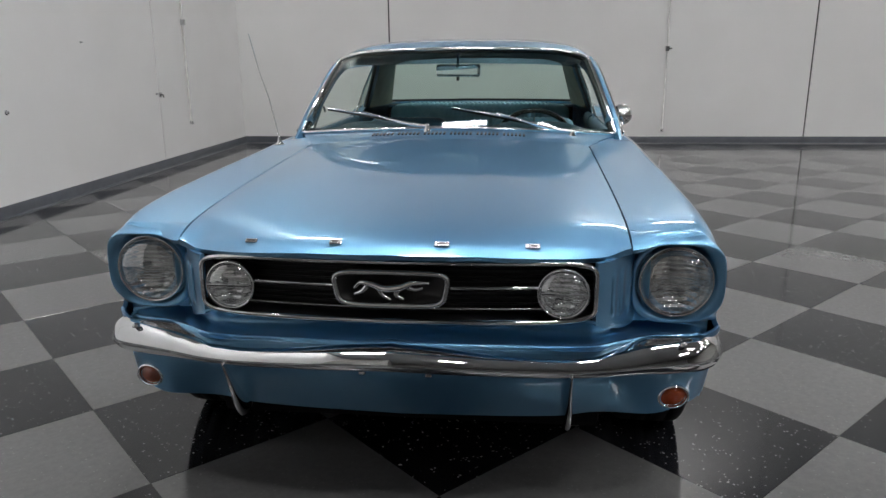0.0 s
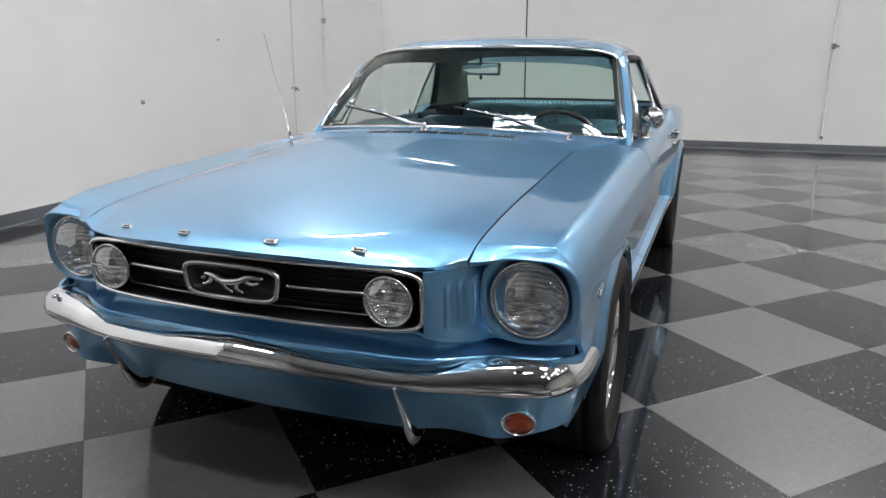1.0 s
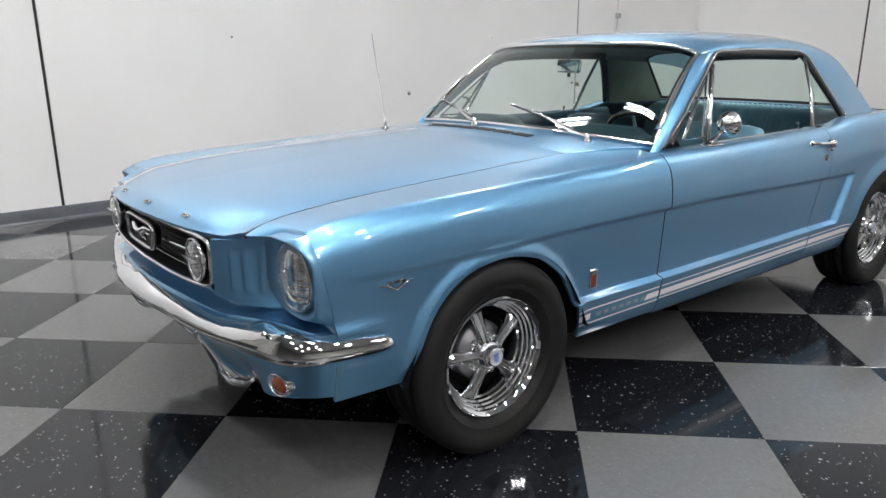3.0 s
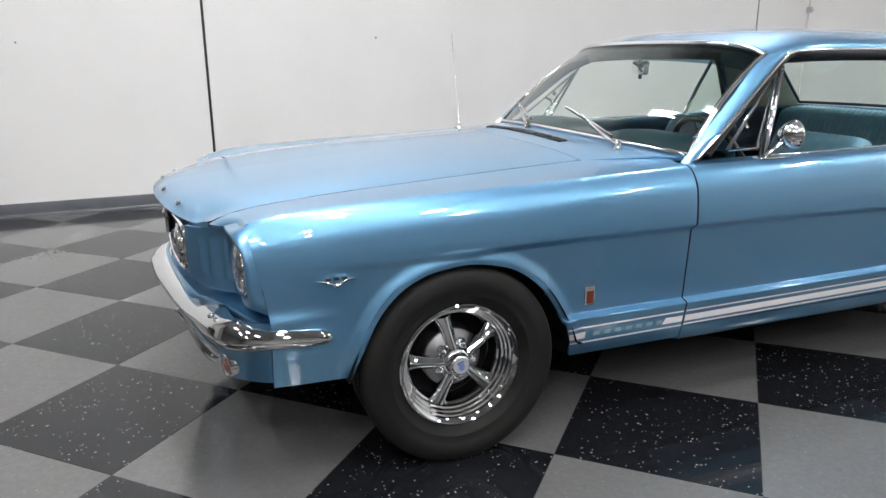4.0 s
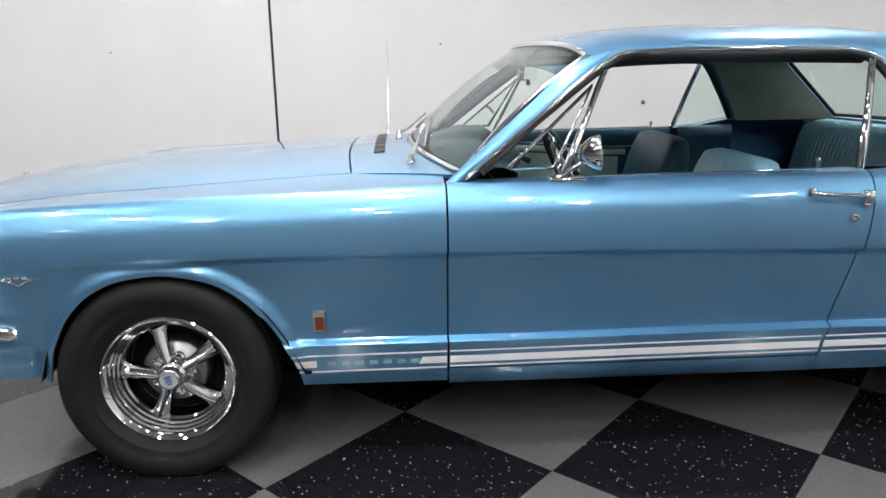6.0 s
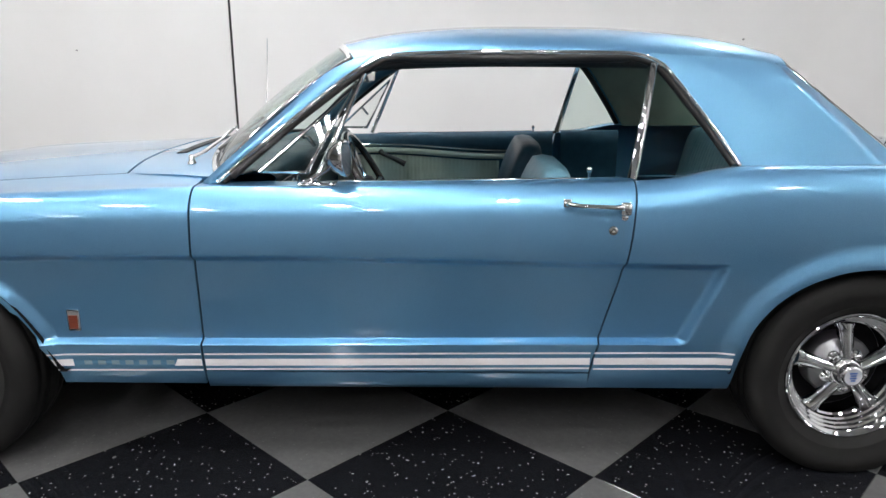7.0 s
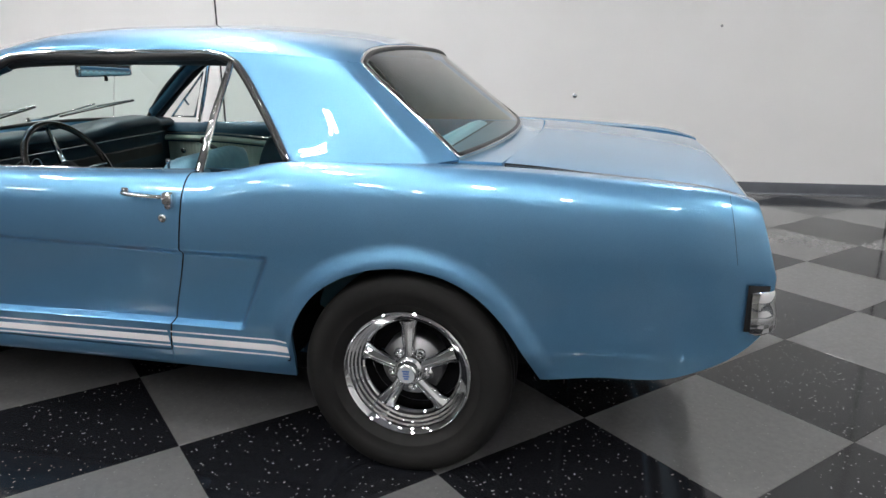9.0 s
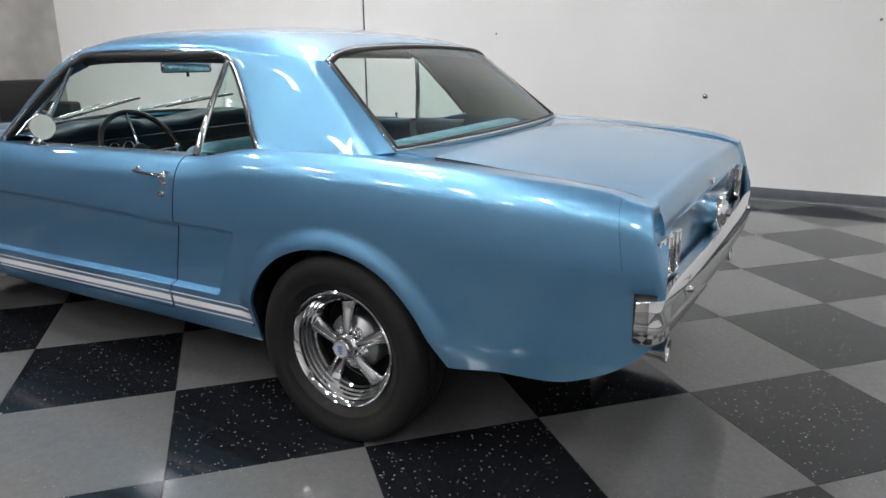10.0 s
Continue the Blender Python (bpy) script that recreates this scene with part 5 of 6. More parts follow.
def strip(name, s, y0, y1, z_of, half, mat, parent, label="", lift=0.0012, n=60, slant=0.0):
    """A band laid on the body side along a line of heights."""
    bm = bmesh.new()
    rows = []
    for k in range(n + 1):
        row = []
        for q in (-1, -0.33, 0.33, 1):
            y = y0 + (y1 - y0) * k / n + slant * q * (1 - k / n)
            z = z_of(y) + q * half
            row.append(Vector((s * (side_x(y, z) + lift), y, z)))
        rows.append(row)
    grid(bm, rows)
    facing(bm, lambda c: Vector((s, 0, 0)))
    return part(name, bm, mat, parent, label)


line_at = lambda z0: (lambda y: z0 + 0.0088 * (y - 0.85))
for s in (1, -1):
    fender, door, quarter = SIDES[s]
    for z0, half in ((0.3735, 0.0028), (0.3455, 0.0118), (0.3190, 0.0028)):
        if half < 0.01:
            strip("stripe", s, 0.390 - (z0 - 0.345) * 0.35, 0.840, line_at(z0), half, WHITE, fender, "white stripe", n=20)
        else:
            strip("stripe", s, 0.391, 0.452, line_at(z0), half, WHITE, fender, "white stripe", n=4, slant=-0.004)
            strip("stripe", s, 0.762, 0.840, line_at(z0), half, WHITE, fender, "white stripe", n=6, slant=0.006)
        z_of = line_at(max(z0, 0.3218))
        strip("stripe", s, 0.850, 1.993, z_of, half, WHITE, door, "white stripe", n=50)
        strip("stripe", s, 2.004, 2.408, line_at(z0), half, WHITE, quarter, "white stripe", n=16)
    for k in range(7):
        y = 0.484 + 0.0415 * k
        strip("stripe_mark", s, y, y + 0.024, line_at(0.3455), 0.0075, LETTER, fender, "plain pale bar between the stripes", n=2)
    # joint of the fin's end cap
    bm = bmesh.new()
    rows = []
    for k in range(25):
        z = 0.70 + (crest(3.638) - 0.004 - 0.70) * k / 24
        y = 3.638 + tail_lean(3.638, z)
        rows.append([Vector((s * (side_x(3.638, z) + 0.0008), y + d, z)) for d in (-0.0005, 0.0005)])
    grid(bm, rows)
    part("end_cap_joint", bm, SEAL_AND_GAP, quarter)
    # flat black patch on the skin: painted shade of the recess round the bumper's end
    bm = bmesh.new()
    grid(bm, [[Vector((s * (side_x(y, z) + 0.0015), y + tail_lean(y, z), z)) for z in [0.516 + 0.130 * k / 12 for k in range(13)]] for y in [3.655 + 0.007 * k for k in range(7)]])
    facing(bm, lambda c: Vector((s, 0, 0)))
    part("recess_shade", bm, BLACK, quarter, "flat black patch painted as the shade of the recess round the bumper end")
    # engine badge: a chrome vee under three small bars
    bm = bmesh.new()
    x = s * (side_x(-0.362, 0.625) + 0.004)
    pts = [(-0.418, 0.632), (-0.392, 0.629), (-0.362, 0.612), (-0.333, 0.629), (-0.307, 0.632)]
    tube(bm, [Vector((s * (side_x(y, z) + 0.003), y, z)) for y, z in pts], [0.0022, 0.0055, 0.0065, 0.0055, 0.0022], 8, flat=0.8)
    badge = part("engine_badge", bm, CHROME, fender, "small chrome vee-shaped badge")
    for dy in (-0.022, 0.0, 0.022):
        bm = bmesh.new()
        box(bm, -0.003, 0.005, -0.0085, 0.0085, -0.005, 0.005, 0.002, Matrix.Translation((x, -0.362 + dy, 0.6365)))
        part("badge_bar", bm, CHROME, badge, "", False)
    # side badge: a chrome frame with a rust-red shield
    x = s * (side_x(0.466, 0.475))
    bm = bmesh.new()
    box(bm, -0.002, 0.006, -0.019, 0.019, -0.034, 0.034, 0.004, Matrix.Translation((x, 0.466, 0.474)))
    gt = part("side_badge", bm, CHROME, fender, "small upright chrome and red badge", False)
    bm = bmesh.new()
    box(bm, 0.0052, 0.0075, -0.013, 0.013, -0.026, 0.016, 0.001, Matrix.Translation((x, 0.466, 0.474)) if s > 0 else Matrix.Translation((x - 0.0127, 0.466, 0.474)))
    part("badge_shield", bm, RUST, gt, "", False)
    # door handle: two feet, a pull bar and a push button; lock below
    X = side_x(2.0, 0.823)
    bm = bmesh.new()
    tube(bm, curve_points([(s * (X + 0.004), 1.905, 0.831), (s * (X + 0.024), 1.916, 0.831), (s * (X + 0.031), 1.945, 0.829), (s * (X + 0.032), 2.02, 0.826), (s * (X + 0.030), 2.055, 0.824)], 18), [0.0085, 0.009, 0.009] + [0.0085] * 13 + [0.010, 0.012], 10, flat=0.75)
    handle = part("door_handle", bm, CHROME, door, "chrome pull handle with a push button")
    bm = bmesh.new()
    box(bm, s * (X - 0.004), s * (X + 0.036), 2.048, 2.080, 0.800, 0.838, 0.008)
    part("button_housing", bm, CHROME, handle)
    bm = bmesh.new()
    lathe(bm, [(0.0, 0.011), (0.022, 0.011), (0.027, 0.008), (0.028, 0.0005)], 18, "x", (0, 0, 0))
    bmesh.ops.transform(bm, matrix=Matrix.Translation((s * (X + 0.002), 2.062, 0.796)) @ Matrix.Rotation(0 if s > 0 else math.pi, 4, "Z"), verts=bm.verts[:])
    part("push_button", bm, CHROME, handle)
    bm = bmesh.new()
    box(bm, s * (X - 0.003), s * (X + 0.003), 1.895, 1.918, 0.819, 0.843, 0.003)
    part("handle_foot", bm, CHROME, handle)
    bm = bmesh.new()
    lathe(bm, [(0.0, 0.0135), (0.006, 0.0135), (0.009, 0.010), (0.009, 0.004), (0.007, 0.0005)], 20, "x", (0, 0, 0))
    bmesh.ops.transform(bm, matrix=Matrix.Translation((s * side_x(2.034, 0.757), 2.034, 0.757)) @ Matrix.Rotation(0 if s > 0 else math.pi, 4, "Z"), verts=bm.verts[:])
    part("door_lock", bm, CHROME, door, "round chrome door lock")

# mirror on the driver's door
bm = bmesh.new()
box(bm, 0.757, 0.800, 1.145, 1.255, 0.868, 0.880, 0.005)
mirror = part("door_mirror", bm, CHROME, SIDES[1][1], "round chrome door mirror on a slim foot")
bm = bmesh.new()
tube(bm, curve_points([(0.778, 1.165, 0.876), (0.784, 1.205, 0.900), (0.790, 1.245, 0.928), (0.793, 1.262, 0.943)], 10), [0.016, 0.014, 0.0125, 0.0115, 0.0105, 0.010, 0.0105, 0.011, 0.012, 0.012], 10, flat=0.7)
part("mirror_stem", bm, CHROME, mirror)
bm = bmesh.new()
lathe(bm, [(-0.046, 0.0005), (-0.044, 0.014), (-0.036, 0.026), (-0.022, 0.038), (-0.006, 0.0475), (0.006, 0.051), (0.014, 0.0525), (0.018, 0.0505), (0.016, 0.048)], 40, "y")
m_head = Matrix.Translation((0.795, 1.272, 0.950)) @ Matrix.Rotation(radians(-8), 4, "Z") @ Matrix.Rotation(radians(4), 4, "X")
bmesh.ops.transform(bm, matrix=m_head, verts=bm.verts[:])
part("mirror_shell", bm, CHROME, mirror)
bm = bmesh.new()
lathe(bm, [(0.0165, 0.048), (0.0165, 0.0005)], 40, "y")
bmesh.ops.transform(bm, matrix=m_head, verts=bm.verts[:])
part("mirror_glass", bm, material("mirror", (0.9, 0.9, 0.9), 0.01, 1.0), mirror)

# aerial on the right front fender
bm = bmesh.new()
lathe(bm, [(0.0, 0.020), (0.004, 0.019), (0.010, 0.011), (0.020, 0.008), (0.028, 0.0075), (0.034, 0.004)], 20, "z", (-0.755, 0.668, 0.862))
aerial = part("aerial", bm, CHROME, car, "thin chrome whip aerial on the fender")
bm = bmesh.new()
lathe(bm, [(-0.002, 0.024), (0.004, 0.022), (0.005, 0.0005)], 20, "z", (-0.755, 0.668, 0.859))
part("aerial_gasket", bm, SEAL_AND_GAP, aerial)
bm = bmesh.new()
tube(bm, [(-0.755, 0.668, 0.89), (-0.79, 0.669, 1.06), (-0.825, 0.67, 1.17), (-0.862, 0.671, 1.33)], [0.0024, 0.0020, 0.0016, 0.0010], 6)
part("aerial_rod", bm, CHROME, aerial)

# wipers
for (px, py, pz), (tx, ty, tz) in (((0.522, 0.751, 0.897), (-0.010, 0.848, 1.011)), ((-0.105, 0.717, 0.921), (-0.598, 0.919, 1.001))):
    p, t = Vector((px, py, pz)), Vector((tx, ty, tz))
    bm = bmesh.new()
    lathe(bm, [(-0.006, 0.016), (0.004, 0.014), (0.014, 0.009), (0.026, 0.009), (0.030, 0.004), (0.030, 0.0005)], 18, "z", p)
    wiper = part("wiper", bm, CHROME, car, "slim chrome windscreen wiper")
    elbow = p.lerp(t, 0.62) + Vector((0, -0.006, 0.022))
    bm = bmesh.new()
    tube(bm, [p + Vector((0, 0, 0.018)), p.lerp(elbow, 0.25) + Vector((0, 0, 0.004)), p.lerp(elbow, 0.6), elbow], [0.0085, 0.0075, 0.0052, 0.004], 8)
    part("wiper_arm", bm, CHROME, wiper)
    a, b = t, p.lerp(t, 0.22) + Vector((0, 0.028, 0.012))
    bm = bmesh.new()
    tube(bm, [a, a.lerp(b, 0.5) + Vector((0, -0.004, 0.006)), b], [0.003, 0.0052, 0.003], 8)
    part("blade_bridge", bm, CHROME, wiper)
    bm = bmesh.new()
    tube(bm, [a + Vector((0, 0.004, -0.005)), a.lerp(b, 0.5) + Vector((0, 0.004, -0.004)), b + Vector((0, 0.004, -0.005))], 0.004, 6)
    part("blade_rubber", bm, SEAL_AND_GAP, wiper)

# air slots in the cowl
for k in range(36):
    x = -0.328 + 0.112 * (k // 6) + 0.0165 * (k % 6)
    y = 0.645
    bm = bmesh.new()
    a = Vector((x * 0.95, y, 0.0))
    z = 0.9178 - 0.012 * (abs(x) / 0.4) ** 2
    box(bm, -0.0044, 0.0044, -0.020, 0.020, -0.006, 0.0012, 0.002, Matrix.Translation((x, y, z)) @ Matrix.Rotation(radians(6), 4, "X"))
    part("air_slot", bm, SEAL_AND_GAP, cowl, "", False)

# ---- the car: inside ----
P = [[roof_point(u * 0.955, 0.03 + 0.94 * j / 30) + Vector((0, 0, -0.028 - 0.012 * abs(u) ** 4)) for u in across(40)] for j in range(31)]
sheet("headliner", P, 1, HEADLINER, car, "pale cloth headliner", out=lambda c: Vector((0, 0, -1)), depth=0.002)
for s in (1, -1):
    f, r = curve_points(QF, 20), curve_points(QR, 20)
    P = [[(f[i] + Vector((-0.03, 0.012, -0.01))).lerp(r[i] + Vector((-0.03, -0.02, -0.01)), j / 10) for j in range(11)] for i in range(20)]
    sheet("sail_lining", P, s, HEADLINER, car, "pale cloth lining", out=lambda c: Vector((-s, 0, 0)), depth=0.002)
    a = curve_points([(0.705, 0.93, 0.935), (0.672, 1.09, 1.062), (0.632, 1.235, 1.170), (0.606, 1.315, 1.205)], 14)
    bm = bmesh.new()
    tube(bm, [Vector((s * p[0], p[1] + 0.02, p[2] - 0.004)) for p in a], 0.024, 10)
    part("pillar_trim", bm, TRIM, car, "dark blue pillar trim")
    bm = bmesh.new()
    tube(bm, [Vector((s * (roof_half(y) - 0.03), y, roof_edge(y) - 0.022)) for y in [1.32 + 0.05 * k for k in range(18)]], 0.022, 8)
    part("roof_rail", bm, SEAL_AND_GAP, car, "dark roof rail")
    # door lining: blue top roll, chrome strip, pale ribbed panel, blue skirt
    for t, y0, y1, owner in ((0, 0.88, 2.08, SIDES[s][1]), (1, 2.12, 2.40, SIDES[s][2])):
        bm = bmesh.new()
        rows = []
        for k in range(25):
            y = y0 + (y1 - y0) * k / 24
            c = crest(y) if t == 0 else 0.888
            rows.append([Vector((s * x, y, z)) for x, z in ((0.742, c + 0.002), (0.732, c + 0.004), (0.715, c - 0.006), (0.706, c - 0.03), (0.708, c - 0.065), (0.716, c - 0.075), (0.720, 0.50), (0.722, 0.30))])
        grid(bm, rows)
        lining = part("door_lining" if t == 0 else "side_lining", bm, TRIM, owner, "dark blue vinyl inner lining")
        if t == 0:
            bm = bmesh.new()
            rows = []
            n = 168
            for k in range(n + 1):
                y = 1.02 + 0.80 * k / n
                top = 0.795 - 0.03 * step(y, 1.25, 1.80)
                rib = 0.0035 * abs(math.sin(math.pi * k / 4))
                rows.append([Vector((s * (0.711 - rib), y, z)) for z in (top - 0.02, 0.70, 0.62, 0.52)])
            grid(bm, rows)
            part("ribbed_panel", bm, TRIM_PALE, lining, "pale ribbed vinyl panel")
            bm = bmesh.new()
            tube(bm, [(s * 0.704, 1.0 + 0.05 * k, 0.798 - 0.03 * step(1.0 + 0.05 * k, 1.25, 1.80)) for k in range(18)], 0.014, 8)
            part("pad_roll", bm, TRIM_PALE, lining, "pale padded roll")
            bm = bmesh.new()
            tube(bm, [(s * 0.700, 0.95 + 0.05 * k, 0.826 - 0.03 * step(0.95 + 0.05 * k, 1.25, 1.85)) for k in range(20)], 0.004, 6)
            part("trim_strip", bm, CHROME, lining)
            bm = bmesh.new()
            tube(bm, [(s * 0.70, 1.24, 0.79), (s * 0.66, 1.25, 0.785), (s * 0.655, 1.30, 0.765), (s * 0.655, 1.36, 0.735)], [0.016, 0.011, 0.011, 0.015], 10)
            part("window_crank", bm, BLACK, lining, "dark window crank")
            bm = bmesh.new()
            lathe(bm, [(0.0, 0.016), (0.02, 0.016), (0.024, 0.004), (0.024, 0.0005)], 16, "x", (0, 0, 0))
            bmesh.ops.transform(bm, matrix=Matrix.Translation((s * 0.705, 1.12, 0.73)) @ Matrix.Rotation(math.pi if s > 0 else 0, 4, "Z"), verts=bm.verts[:])
            part("lining_knob", bm, CHROME, lining)

bm = bmesh.new()
box(bm, -0.72, 0.72, 0.75, 2.75, 0.295, 0.325)
part("carpet", bm, CARPET, car, "dark blue carpet", False)
bm = bmesh.new()
box(bm, -0.10, 0.10, 0.95, 2.3, 0.32, 0.44, 0.04, segments=3)
part("tunnel", bm, CARPET, car)


def loaf(bm, x0, x1, sections, ribs=0, depth=0.006, n=40):
    """A cushion: closed section (y, z) loops across x, with rounded ends and pressed ribs."""
    rows = []
    for k in range(n + 1):
        t = k / n
        u = -1 + 2 * t
        x = x0 + (x1 - x0) * t
        f = (1 - abs(u) ** 8) ** 0.5
        rib = (abs(math.sin(math.pi * ribs * t)) - 0.6) * depth if ribs and abs(u) < 0.8 else 0.0
        cy, cz = sum(p[0] for p in sections) / len(sections), sum(p[1] for p in sections) / len(sections)
        rows.append([Vector((x, cy + (y - cy) * (0.55 + 0.45 * f) + (rib if y < cy else 0), cz + (z - cz) * (0.80 + 0.20 * f) + (rib if z > cz else 0))) for y, z in sections])
    V = grid(bm, rows, False, True)
    bm.faces.new(V[0])
    bm.faces.new(V[-1][::-1])
    bmesh.ops.recalc_face_normals(bm, faces=bm.faces[:])
    return bm


def rounded(points, n=30):
    p = points + [points[0]]
    return [(q[0], q[1]) for q in curve_points([Vector((a, b, 0)) for a, b in p], n + 1)[:-1]]


for s in (1, -1):
    cx = s * 0.375
    bm = bmesh.new()
    loaf(bm, cx - 0.245, cx + 0.245, rounded([(1.32, 0.42), (1.35, 0.53), (1.55, 0.535), (1.82, 0.50), (1.85, 0.42), (1.60, 0.36)]), 14)
    seat = part("front_seat", bm, TRIM_LIGHT, car, "blue vinyl bucket seat with ribbed light blue inserts")
    bm = bmesh.new()
    loaf(bm, cx - 0.235, cx + 0.235, rounded([(1.76, 0.48), (1.795, 0.66), (1.855, 0.84), (1.895, 0.890), (1.955, 0.880), (1.970, 0.80), (1.93, 0.62), (1.89, 0.47)]), 14)
    part("backrest", bm, TRIM_LIGHT if s > 0 else TRIM, seat, "padded bucket backrest")
    bm = bmesh.new()
    box(bm, cx - 0.2, cx + 0.2, 1.4, 1.8, 0.315, 0.40, 0.02)
    part("seat_base", bm, BLACK, seat, "", False)
bm = bmesh.new()
loaf(bm, -0.62, 0.62, rounded([(2.30, 0.44), (2.32, 0.55), (2.5, 0.56), (2.70, 0.53), (2.72, 0.44), (2.5, 0.38)]), 36, n=110)
bench = part("rear_seat", bm, TRIM_LIGHT, car, "blue vinyl rear bench with a ribbed top")
bm = bmesh.new()
loaf(bm, -0.63, 0.63, rounded([(2.60, 0.50), (2.655, 0.72), (2.70, 0.88), (2.725, 0.925), (2.775, 0.935), (2.80, 0.90), (2.78, 0.70), (2.74, 0.48)]), 40, 0.010, n=160)
part("backrest", bm, TRIM_LIGHT, bench, "ribbed blue vinyl backrest")
P = [[Vector((u * 0.66, 2.74 + 0.25 * j / 6 - 0.06 * u * u * j / 6, 0.912 + 0.004 * j / 6)) for u in [-1 + 2 * i / 20 for i in range(21)]] for j in range(7)]
sheet("parcel_shelf", P, 1, TRIM, car, "dark blue parcel shelf", out=lambda c: Vector((0, 0, 1)))
bm = bmesh.new()
box(bm, -0.66, 0.66, 2.76, 2.80, 0.32, 0.915)
part("bulkhead", bm, DARK, car, "", False)

# dashboard: padded double hood, face, cluster, wheel
bm = bmesh.new()
rows = []
for k in range(61):
    x = -0.715 + 1.43 * k / 60
    hood_l = math.exp(-((abs(x) - 0.365) / 0.20) ** 6)
    lift, reach = 0.030 * hood_l, 0.055 * hood_l
    yb = screen_y(x) + 0.03
    rows.append([Vector((x, yb, 0.885)), Vector((x, yb + 0.08, 0.900 + lift * 0.5)), Vector((x, 0.99, 0.905 + lift)), Vector((x, 1.045 + reach, 0.900 + lift)), Vector((x, 1.068 + reach, 0.882 + lift)), Vector((x, 1.060 + reach, 0.862 + lift * 0.8)), Vector((x, 1.028, 0.845 + 0.3 * lift)), Vector((x, 1.010, 0.78)), Vector((x, 1.02, 0.70)), Vector((x, 1.0, 0.60)), Vector((x, 0.92, 0.55))])
grid(bm, rows)
facing(bm, lambda c: Vector((0, 1, 0.6)))
dash = part("dashboard", bm, DASH, car, "dark blue padded dashboard with twin hoods")
bm = bmesh.new()
tube(bm, [(-0.68 + 1.36 * k / 20, 1.026, 0.835) for k in range(21)], 0.004, 6)
part("dash_strip", bm, SATIN, dash)
bm = bmesh.new()
box(bm, -0.66, 0.12, 1.004, 1.018, 0.715, 0.775, 0.004)
part("dash_panel", bm, material("camera_case_panel", (0.03, 0.028, 0.026), 0.35), dash, "", False)
for x in (0.22, 0.30, 0.37, 0.44, 0.52):
    bm = bmesh.new()
    lathe(bm, [(1.008, 0.034), (1.024, 0.033), (1.026, 0.029), (1.018, 0.028), (1.018, 0.0005)], 28, "y", (x, 0, 0.785))
    part("gauge", bm, CHROME, dash, "round chrome-rimmed gauge")
    bm = bmesh.new()
    lathe(bm, [(1.0195, 0.028), (1.0195, 0.0005)], 24, "y", (x, 0, 0.785))
    part("gauge_face", bm, BLACK, dash)
centre = Vector((0.365, 1.318, 0.800))
tilt = Matrix.Translation(centre) @ Matrix.Rotation(radians(-62), 4, "X")
bm = bmesh.new()
tube(bm, [tilt @ Vector((0.197 * math.cos(a), 0.197 * math.sin(a), 0)) for a in [2 * math.pi * k / 56 for k in range(56)]], 0.0125, 10, closed=True)
wheel_s = part("steering_wheel", bm, WOOD, car, "dark glossy three-spoke steering wheel")
for a in (0, 180, 270):
    bm = bmesh.new()
    c, w = math.cos(radians(a)), math.sin(radians(a))
    tube(bm, [tilt @ Vector((0.04 * c, 0.04 * w, -0.02)), tilt @ Vector((0.12 * c, 0.12 * w, -0.008)), tilt @ Vector((0.19 * c, 0.19 * w, 0))], [0.017, 0.013, 0.011], 8, flat=0.35)
    part("wheel_spoke", bm, CHROME, wheel_s, "chrome spoke")
bm = bmesh.new()
lathe(bm, [(-0.04, 0.042), (-0.005, 0.045), (0.006, 0.036), (0.010, 0.0005)], 30, "z")
bmesh.ops.transform(bm, matrix=tilt, verts=bm.verts[:])
part("horn_button", bm, BLACK, wheel_s)
bm = bmesh.new()
tube(bm, [tilt @ Vector((0, 0, -0.03)), tilt @ Vector((0, 0, -0.33))], [0.034, 0.030], 14)
part("steering_column", bm, DASH, wheel_s)
bm = bmesh.new()
box(bm, -0.09, 0.09, 1.15, 1.95, 0.42, 0.53, 0.02, segments=3)
console = part("console", bm, TRIM, car, "dark blue centre console")
bm = bmesh.new()
tube(bm, [(0.0, 1.33, 0.52), (0.0, 1.36, 0.62), (0.0, 1.365, 0.66)], [0.007, 0.006, 0.006], 10)
part("shift_lever", bm, CHROME, console)
bm = bmesh.new()
tube(bm, [(-0.045, 1.365, 0.668), (0.045, 1.365, 0.668)], 0.014, 12)
part("shift_grip", bm, CHROME, console)
# inner mirror
bm = bmesh.new()
box(bm, -0.124, 0.124, -0.010, 0.012, -0.030, 0.030, 0.012, Matrix.Translation((-0.015, 1.222, 1.168)) @ Matrix.Rotation(radians(-24), 4, "Z") @ Matrix.Rotation(radians(-4), 4, "X"), 3)
inner = part("inner_mirror", bm, CHROME, car, "chrome-backed inner mirror on a short stalk")
bm = bmesh.new()
box(bm, -0.108, 0.108, 0.0125, 0.0145, -0.024, 0.024, 0.0008, Matrix.Translation((-0.015, 1.222, 1.168)) @ Matrix.Rotation(radians(-24), 4, "Z") @ Matrix.Rotation(radians(-4), 4, "X"))
part("mirror_face", bm, bpy.data.materials["mirror"], inner, "", False)
bm = bmesh.new()
tube(bm, [(-0.015, 1.215, 1.18), (-0.015, 1.225, 1.22), (-0.015, 1.27, 1.258)], [0.007, 0.006, 0.012], 10)
part("mirror_stalk", bm, CHROME, inner)
bm = bmesh.new()
lathe(bm, [(1.118, 0.0005), (1.12, 0.008), (1.135, 0.008), (1.14, 0.004)], 10, "z", (-0.015, 1.226, 0))
part("mirror_toggle", bm, BLACK, inner)

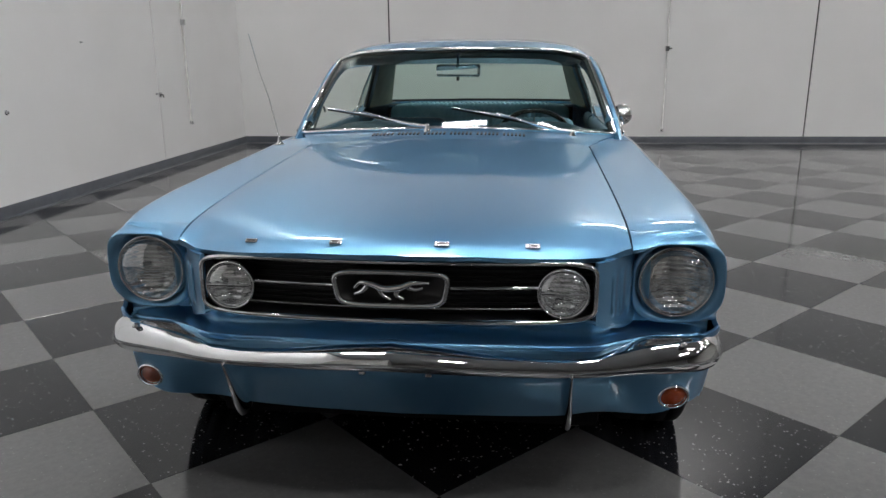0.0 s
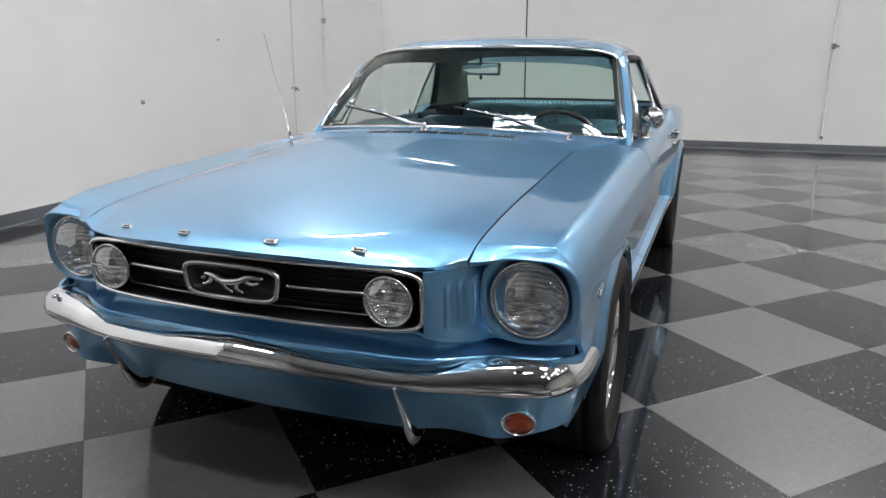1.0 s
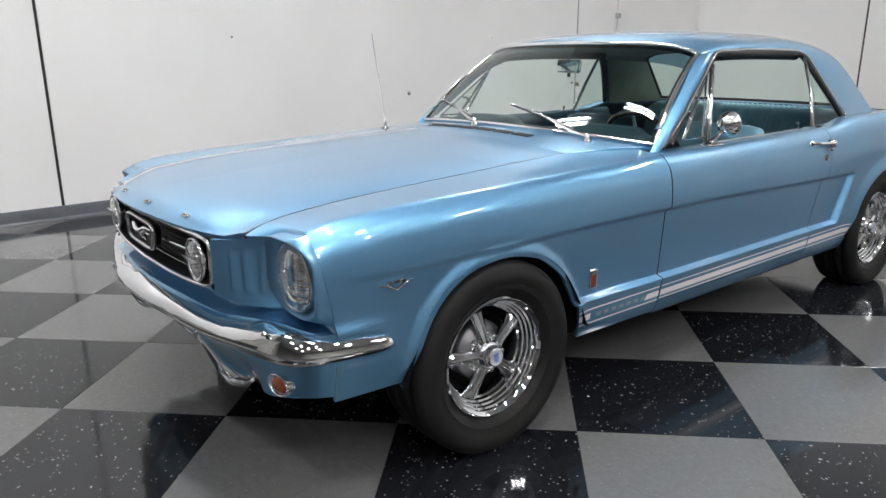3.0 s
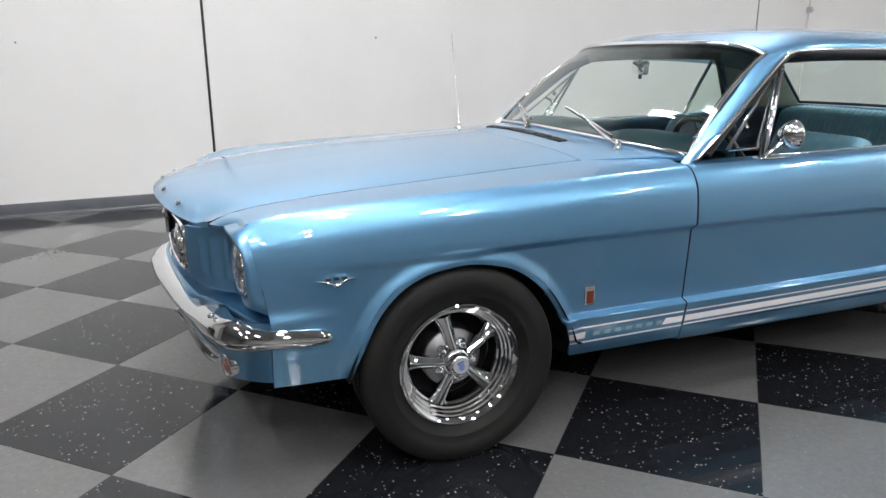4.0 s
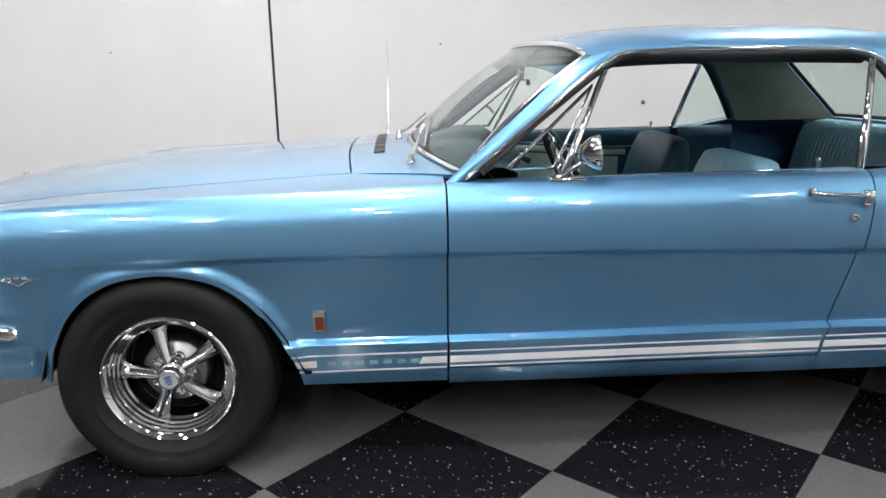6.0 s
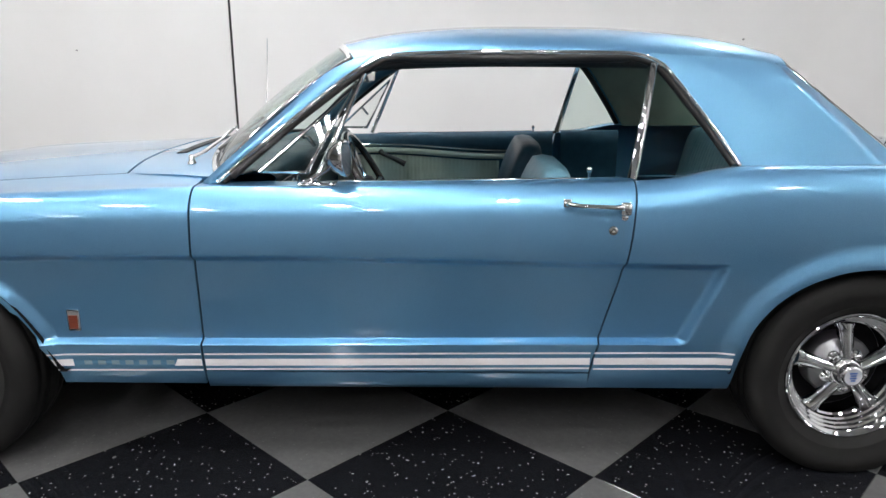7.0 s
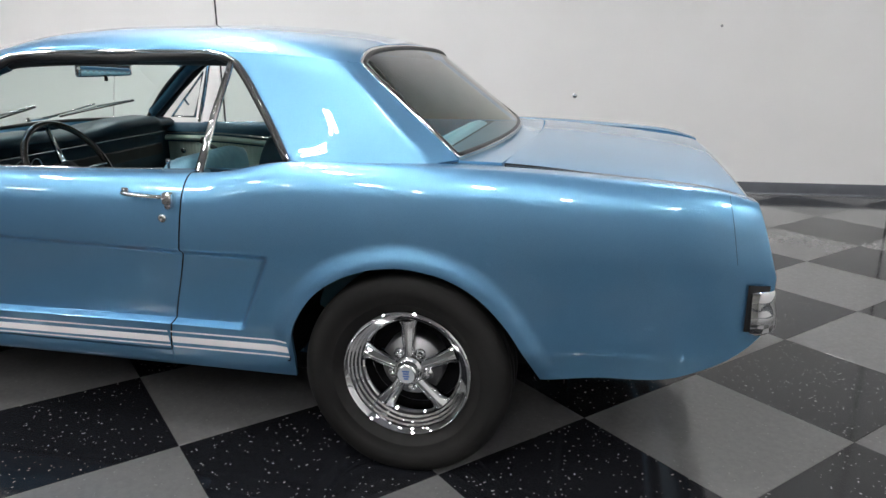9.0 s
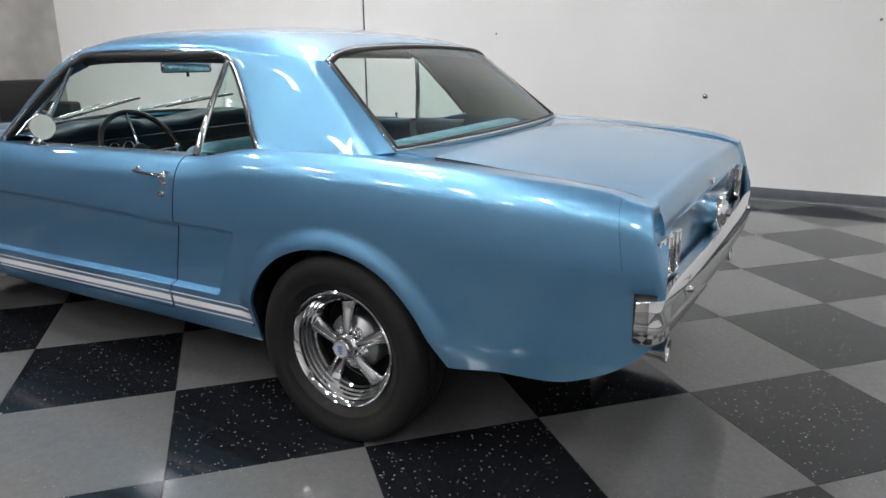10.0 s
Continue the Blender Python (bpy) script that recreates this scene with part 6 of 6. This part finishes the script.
# ---- the floor, tile by tile ----
SIDE = 0.6096
LATTICE = pose(0.930, 0.2909, 0, 0, 0, 46.5)
bm = bmesh.new()
box(bm, X_LEFT - 0.2, X_RIGHT + 0.2, Y_FAR - 0.2, Y_BACK + 0.2, -0.12, -0.003)
floor = setting("floor", bm, GROUT, "glossy checkered floor of charcoal and grey vinyl tiles", "floor")


def tile_mesh(mat):
    h, d = SIDE / 2 - 0.0006, 0.0008
    bm = bmesh.new()
    V = grid(bm, [[(-h, -h, -0.004), (h, -h, -0.004), (h, h, -0.004), (-h, h, -0.004)], [(-h, -h, -d), (h, -h, -d), (h, h, -d), (-h, h, -d)],
                  [(-h + d, -h + d, 0), (h - d, -h + d, 0), (h - d, h - d, 0), (-h + d, h - d, 0)]], False, True)
    bm.faces.new(V[2])
    bmesh.ops.recalc_face_normals(bm, faces=bm.faces[:])
    me = bpy.data.meshes.new("tile")
    bm.to_mesh(me)
    bm.free()
    me.materials.append(mat)
    return me


TILES = (tile_mesh(TILE_DARK), tile_mesh(TILE_LIGHT))
inverse = ROOM.inverted()
cells = []
for a in range(-52, 53):
    for b in range(-52, 53):
        p = LATTICE @ Vector(((a + 0.5) * SIDE, (b + 0.5) * SIDE, 0))
        q = inverse @ p
        if X_LEFT - 0.4 < q.x < X_RIGHT + 0.4 and Y_FAR - 0.4 < q.y < Y_BACK + 0.4 and (q.y > Y_FRONT - 0.4 or q.x > X_RETURN - 0.4):
            cells.append((max(abs(p.x + 0.4) / 1.05, abs(p.y - 1.8) / 1.25), a, b))
cells.sort()
far = bmesh.new()
for k, (_, a, b) in enumerate(cells):
    m = LATTICE @ pose((a + 0.5) * SIDE, (b + 0.5) * SIDE, 0)
    if k < 300:
        ob = new("tile", TILES[(a + b) % 2])
        ob.parent = floor
        ob.matrix_basis = inverse @ m
    else:
        h = SIDE / 2 - 0.0006
        f = far.faces.new([far.verts.new(inverse @ m @ Vector(c)) for c in ((-h, -h, 0), (h, -h, 0), (h, h, 0), (-h, h, 0))])
        f.material_index = (a + b) % 2
rest = part("tile_field", far, (TILE_DARK, TILE_LIGHT), floor, "the same checkered vinyl tiles further off", False)
tagged(rest, kind="stuff")
